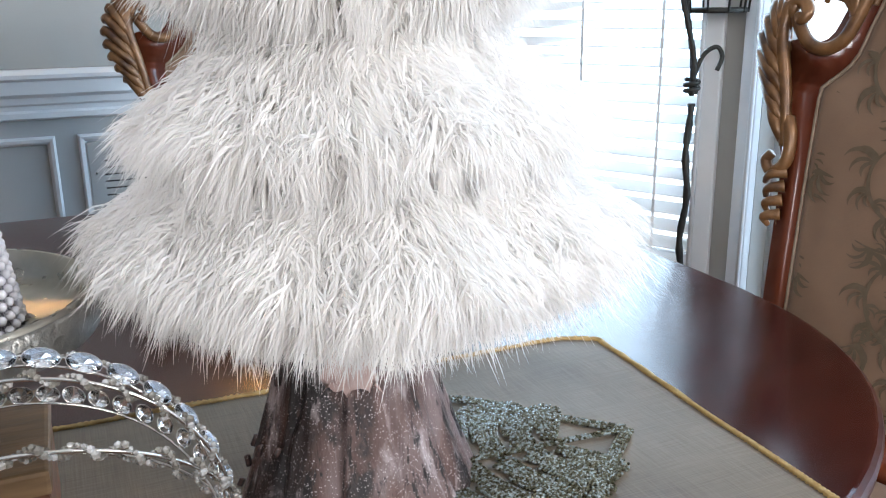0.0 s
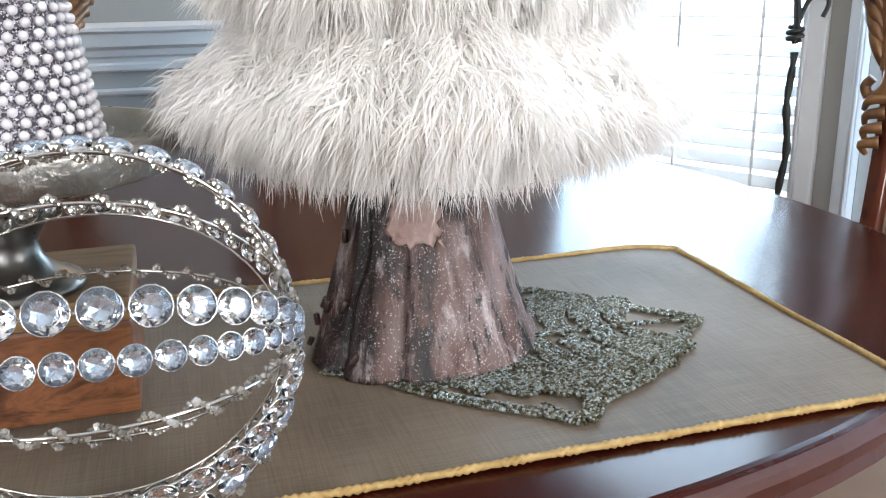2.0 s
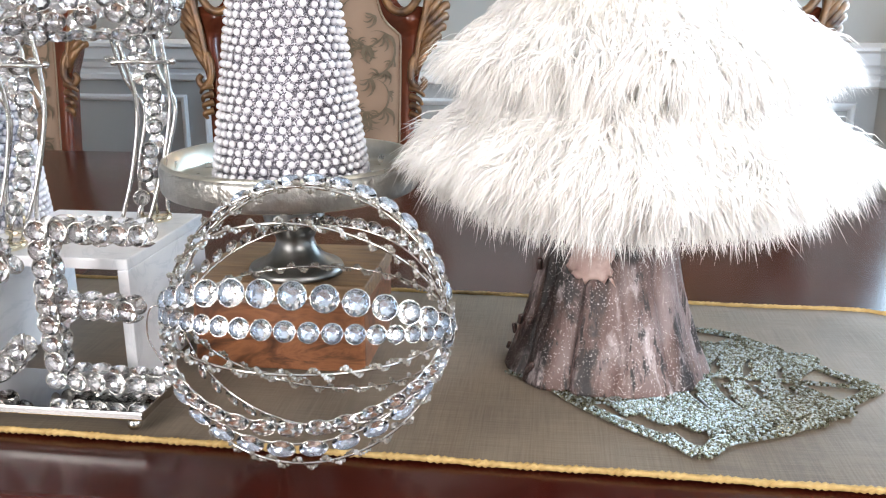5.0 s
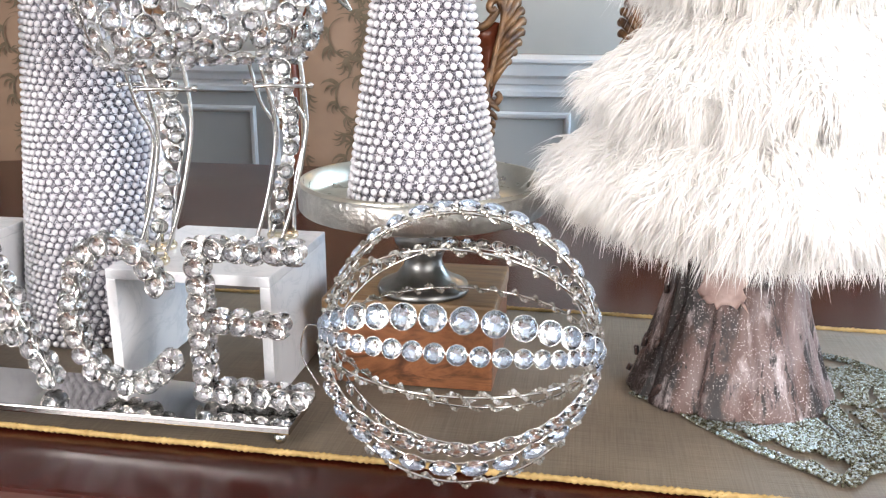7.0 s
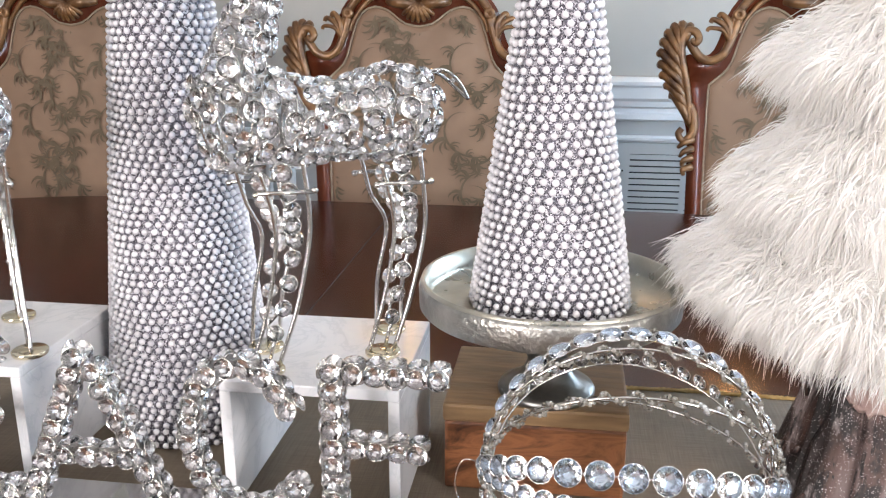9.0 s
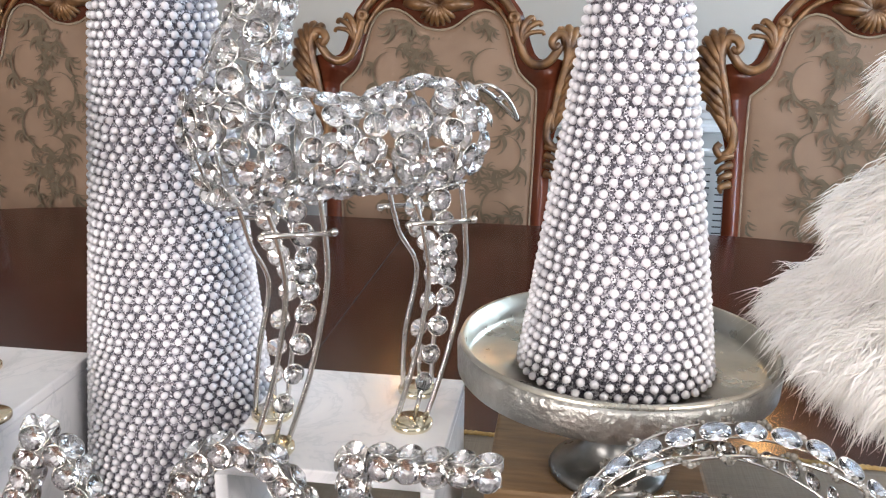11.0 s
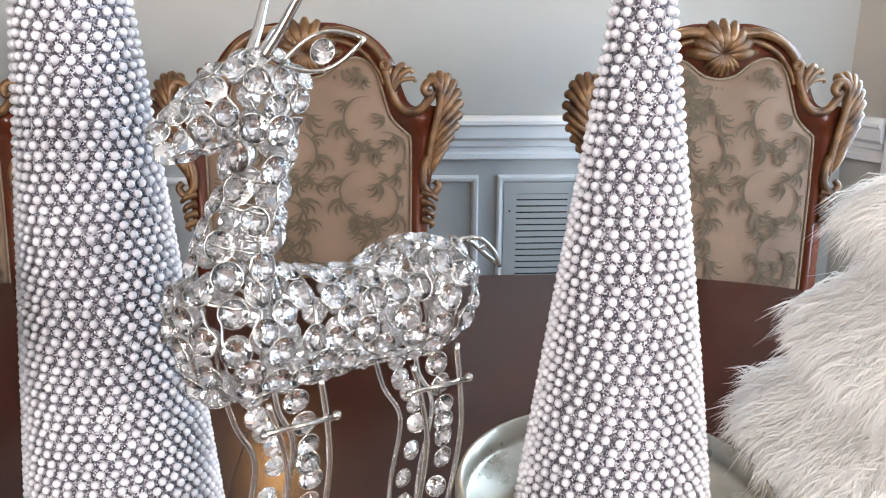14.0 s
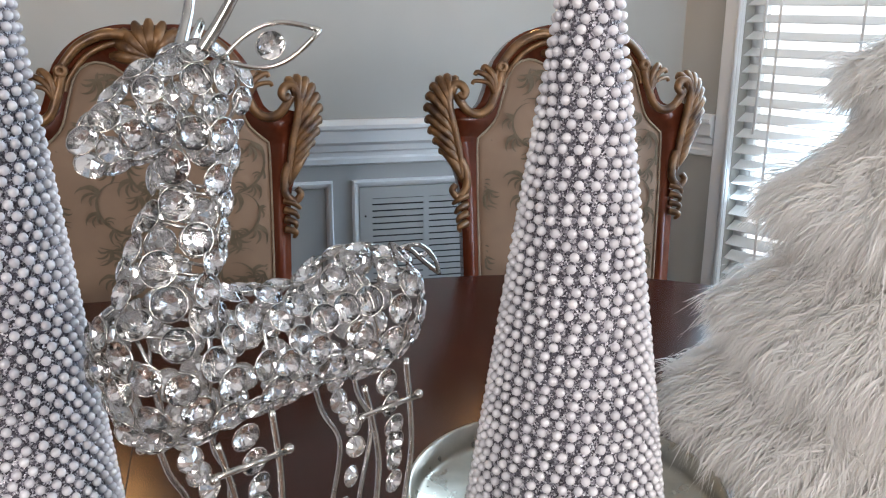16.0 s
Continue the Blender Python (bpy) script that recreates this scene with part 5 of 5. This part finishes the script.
        spine = spline([(s * 0.254, -0.030, 1.094), (s * 0.246, -0.034, 1.086), (s * 0.239, -0.032, 1.096), (s * 0.247, -0.028, 1.110), (s * 0.264, -0.026, 1.110), (s * 0.274, -0.026, 1.086), (s * 0.270, -0.026, 1.050), (s * 0.260, -0.026, 1.010), (s * 0.251, -0.026, 0.965), (s * 0.246, -0.026, 0.915)], 6)
        envelope = ((0.256, 1.122), (0.272, 1.126), (0.287, 1.121), (0.299, 1.108), (0.307, 1.089), (0.311, 1.066), (0.309, 1.042), (0.303, 1.019), (0.293, 0.997), (0.281, 0.976))
        for k, (fx, fz) in enumerate(envelope):
            p = spine[min(len(spine) - 1, 30 + int(2.6 * k))]
            root = Vector((p.x - s * 0.004, -0.016, p.z - 0.012))
            tip = Vector((s * fx, -0.010, fz))
            bulge = root.lerp(tip, 0.5) + Vector((0, -0.014, 0.007 - 0.0004 * k))
            hook = tip + Vector((-s * 0.002 if k < 2 else s * 0.003, 0.008, -0.007))
            ear.append(tube_bm(spline([root, bulge, tip, hook], 5), lambda u: 0.0040 + 0.0058 * math.sin(math.pi * min(1.0, 0.10 + 0.72 * u)), 7))
        ear.append(tube_bm(spine, lambda u: 0.006 + 0.004 * math.sin(math.pi * u), 8))
        low_curl = spline([(s * 0.248, -0.022, 0.955), (s * 0.238, -0.026, 0.93), (s * 0.238, -0.026, 0.895), (s * 0.256, -0.026, 0.878), (s * 0.268, -0.026, 0.892), (s * 0.260, -0.026, 0.904)], 7)
        ear.append(tube_bm(low_curl, lambda u: 0.010 - 0.003 * u, 8))
        for k in range(4):
            root = Vector((s * 0.236, -0.022, 0.880 - 0.020 * k))
            ear.append(tube_bm(spline([root, root + Vector((s * 0.018, -0.010, -0.006)), root + Vector((s * (0.030 - 0.005 * k), 0, -0.018))], 5), lambda u: 0.009 * (1 - 0.55 * u), 7))
        carving = part("ear_carving", ear.pop(10), M_GILT, ob, "gilded acanthus ear")
        for lobe in ear:
            part("leaf_lobe", lobe, M_GILT, carving)
        part("back_leg", tube_bm(spline([(s * 0.232, 0.006, 0.46), (s * 0.23, 0.012, 0.3), (s * 0.226, 0.05, 0.1), (s * 0.222, 0.075, 0.0)], 5), lambda t: 0.024 - 0.005 * t, 8), M_MAHOG, ob)
        part("front_leg", tube_bm(spline([(s * 0.24, -0.44, 0.42), (s * 0.25, -0.46, 0.33), (s * 0.235, -0.44, 0.15), (s * 0.235, -0.45, 0.04), (s * 0.245, -0.465, 0.0)], 5), lambda t: 0.034 - 0.016 * t, 8), M_MAHOG, ob)
    part("seat_frame", box_bm(-0.27, 0.27, -0.475, 0.0, 0.36, 0.435, 0.012), M_MAHOG, ob)
    part("seat", box_bm(-0.262, 0.262, -0.468, -0.022, 0.4352, 0.505, 0.028, 4), M_UPHOL, ob, "taupe upholstered seat")
    return ob


chair = dining_chair(pose(-0.408, 1.885, 0, -4), "carved mahogany dining chair with gilt shell crest and tapestry back")
chair.scale = (1.035, 1.0, 1.018)
copy_thing(chair, pose(0.466, 1.85, 0, -4))
copy_thing(chair, pose(-1.275, 1.885, 0, -4))
copy_thing(chair, pose(0.945, 0.712, 0, 0, 0, -75) @ pose(0, 0, 0, -8))


# wrought iron lantern stand by the window
def lantern_stand():
    ob = thing("lantern_stand", pose(1.416, 1.716, 0), "tall twisted wrought-iron stand with a hanging lantern basket", "lantern stand")
    pts = [Vector((0.004 * math.sin(z * 31), 0.004 * math.cos(z * 23), z)) for z in [0.05 + 0.028 * k for k in range(31)]]
    part("stem", tube_bm(pts, lambda t: 0.0085 + 0.0016 * math.sin(t * 70), 8), M_IRON, ob, "twisted dark iron stem")
    knot = [Vector((0.016 * math.cos(a), 0.016 * math.sin(a), 0.915 + 0.0022 * a)) for a in [0.5 * k for k in range(30)]]
    part("knot", tube_bm(knot, 0.0055, 6), M_IRON, ob)
    for s in (-1, 1):
        part("branch", tube_bm(spline([(0, 0, 0.91), (s * 0.006, s * 0.01, 0.99), (-0.028 + s * 0.006, s * 0.004, 1.10), (-0.055 + s * 0.012, 0, 1.22), (-0.03 + s * 0.03, 0, 1.36)], 7), lambda t: 0.0075 - 0.002 * t, 7), M_IRON, ob)
    part("hook", tube_bm(spline([(0, 0, 0.935), (0.016, -0.012, 1.0), (0.040, -0.03, 1.022), (0.052, -0.038, 1.0), (0.044, -0.032, 0.968)], 7), 0.0055, 7), M_IRON, ob)
    for k in range(3):
        a = radians(120 * k + 20)
        part("foot", tube_bm(spline([(0, 0, 0.1), (math.cos(a) * 0.08, math.sin(a) * 0.08, 0.09), (math.cos(a) * 0.16, math.sin(a) * 0.16, 0.008)], 5), 0.008, 7), M_IRON, ob)
    basket = part("lantern_floor", lathe_bm([(0.07, 1.098), (0.075, 1.104), (0.07, 1.11)], 20), M_IRON, ob)
    basket.location = (0.055, 0, 0)
    for k in range(10):
        a = 2 * math.pi * k / 10
        part("lantern_bar", tube_bm([(0.055 + 0.073 * math.cos(a), 0.073 * math.sin(a), 1.10), (0.055 + 0.083 * math.cos(a), 0.083 * math.sin(a), 1.20), (0.055 + 0.075 * math.cos(a), 0.075 * math.sin(a), 1.30)], 0.0028, 5), M_IRON, ob)
    part("lantern_ring", tube_bm([(0.055 + 0.083 * math.cos(a), 0.083 * math.sin(a), 1.2) for a in [2 * math.pi * k / 24 for k in range(24)]], 0.003, 5, True), M_IRON, ob)
    part("lantern_top", lathe_bm([(0.08, 1.298), (0.05, 1.34), (0.01, 1.38)], 20), M_IRON, ob).location = (0.055, 0, 0)
    return ob


lantern_stand()


# wall sconces, whose glow the table top mirrors
def sconce(m):
    ob = thing("wall_sconce", m, "small brass wall sconce with a warm lit bulb", "wall lamp", "wall sconces")
    part("back_plate", lathe_bm([(0.04, 0.0), (0.042, 0.006), (0.03, 0.014), (0.0, 0.016)], 24, cap=False), M_GOLDDISC, ob).matrix_local = pose(0, 0, -0.08, 90)
    part("arm", tube_bm(spline([(0, -0.01, -0.08), (0, -0.06, -0.10), (0, -0.10, -0.07), (0, -0.10, -0.04)], 6), 0.006, 7), M_GOLDDISC, ob)
    bm = bmesh.new()
    bmesh.ops.create_uvsphere(bm, u_segments=16, v_segments=12, radius=0.035)
    part("bulb", bm, M_BULB, ob, "warm glowing bulb").matrix_local = pose(0, -0.10, 0.0)
    return ob


lamp = sconce(pose(-0.60, WALL_Y, 1.64))
copy_thing(lamp, pose(0.50, WALL_Y, 1.64))
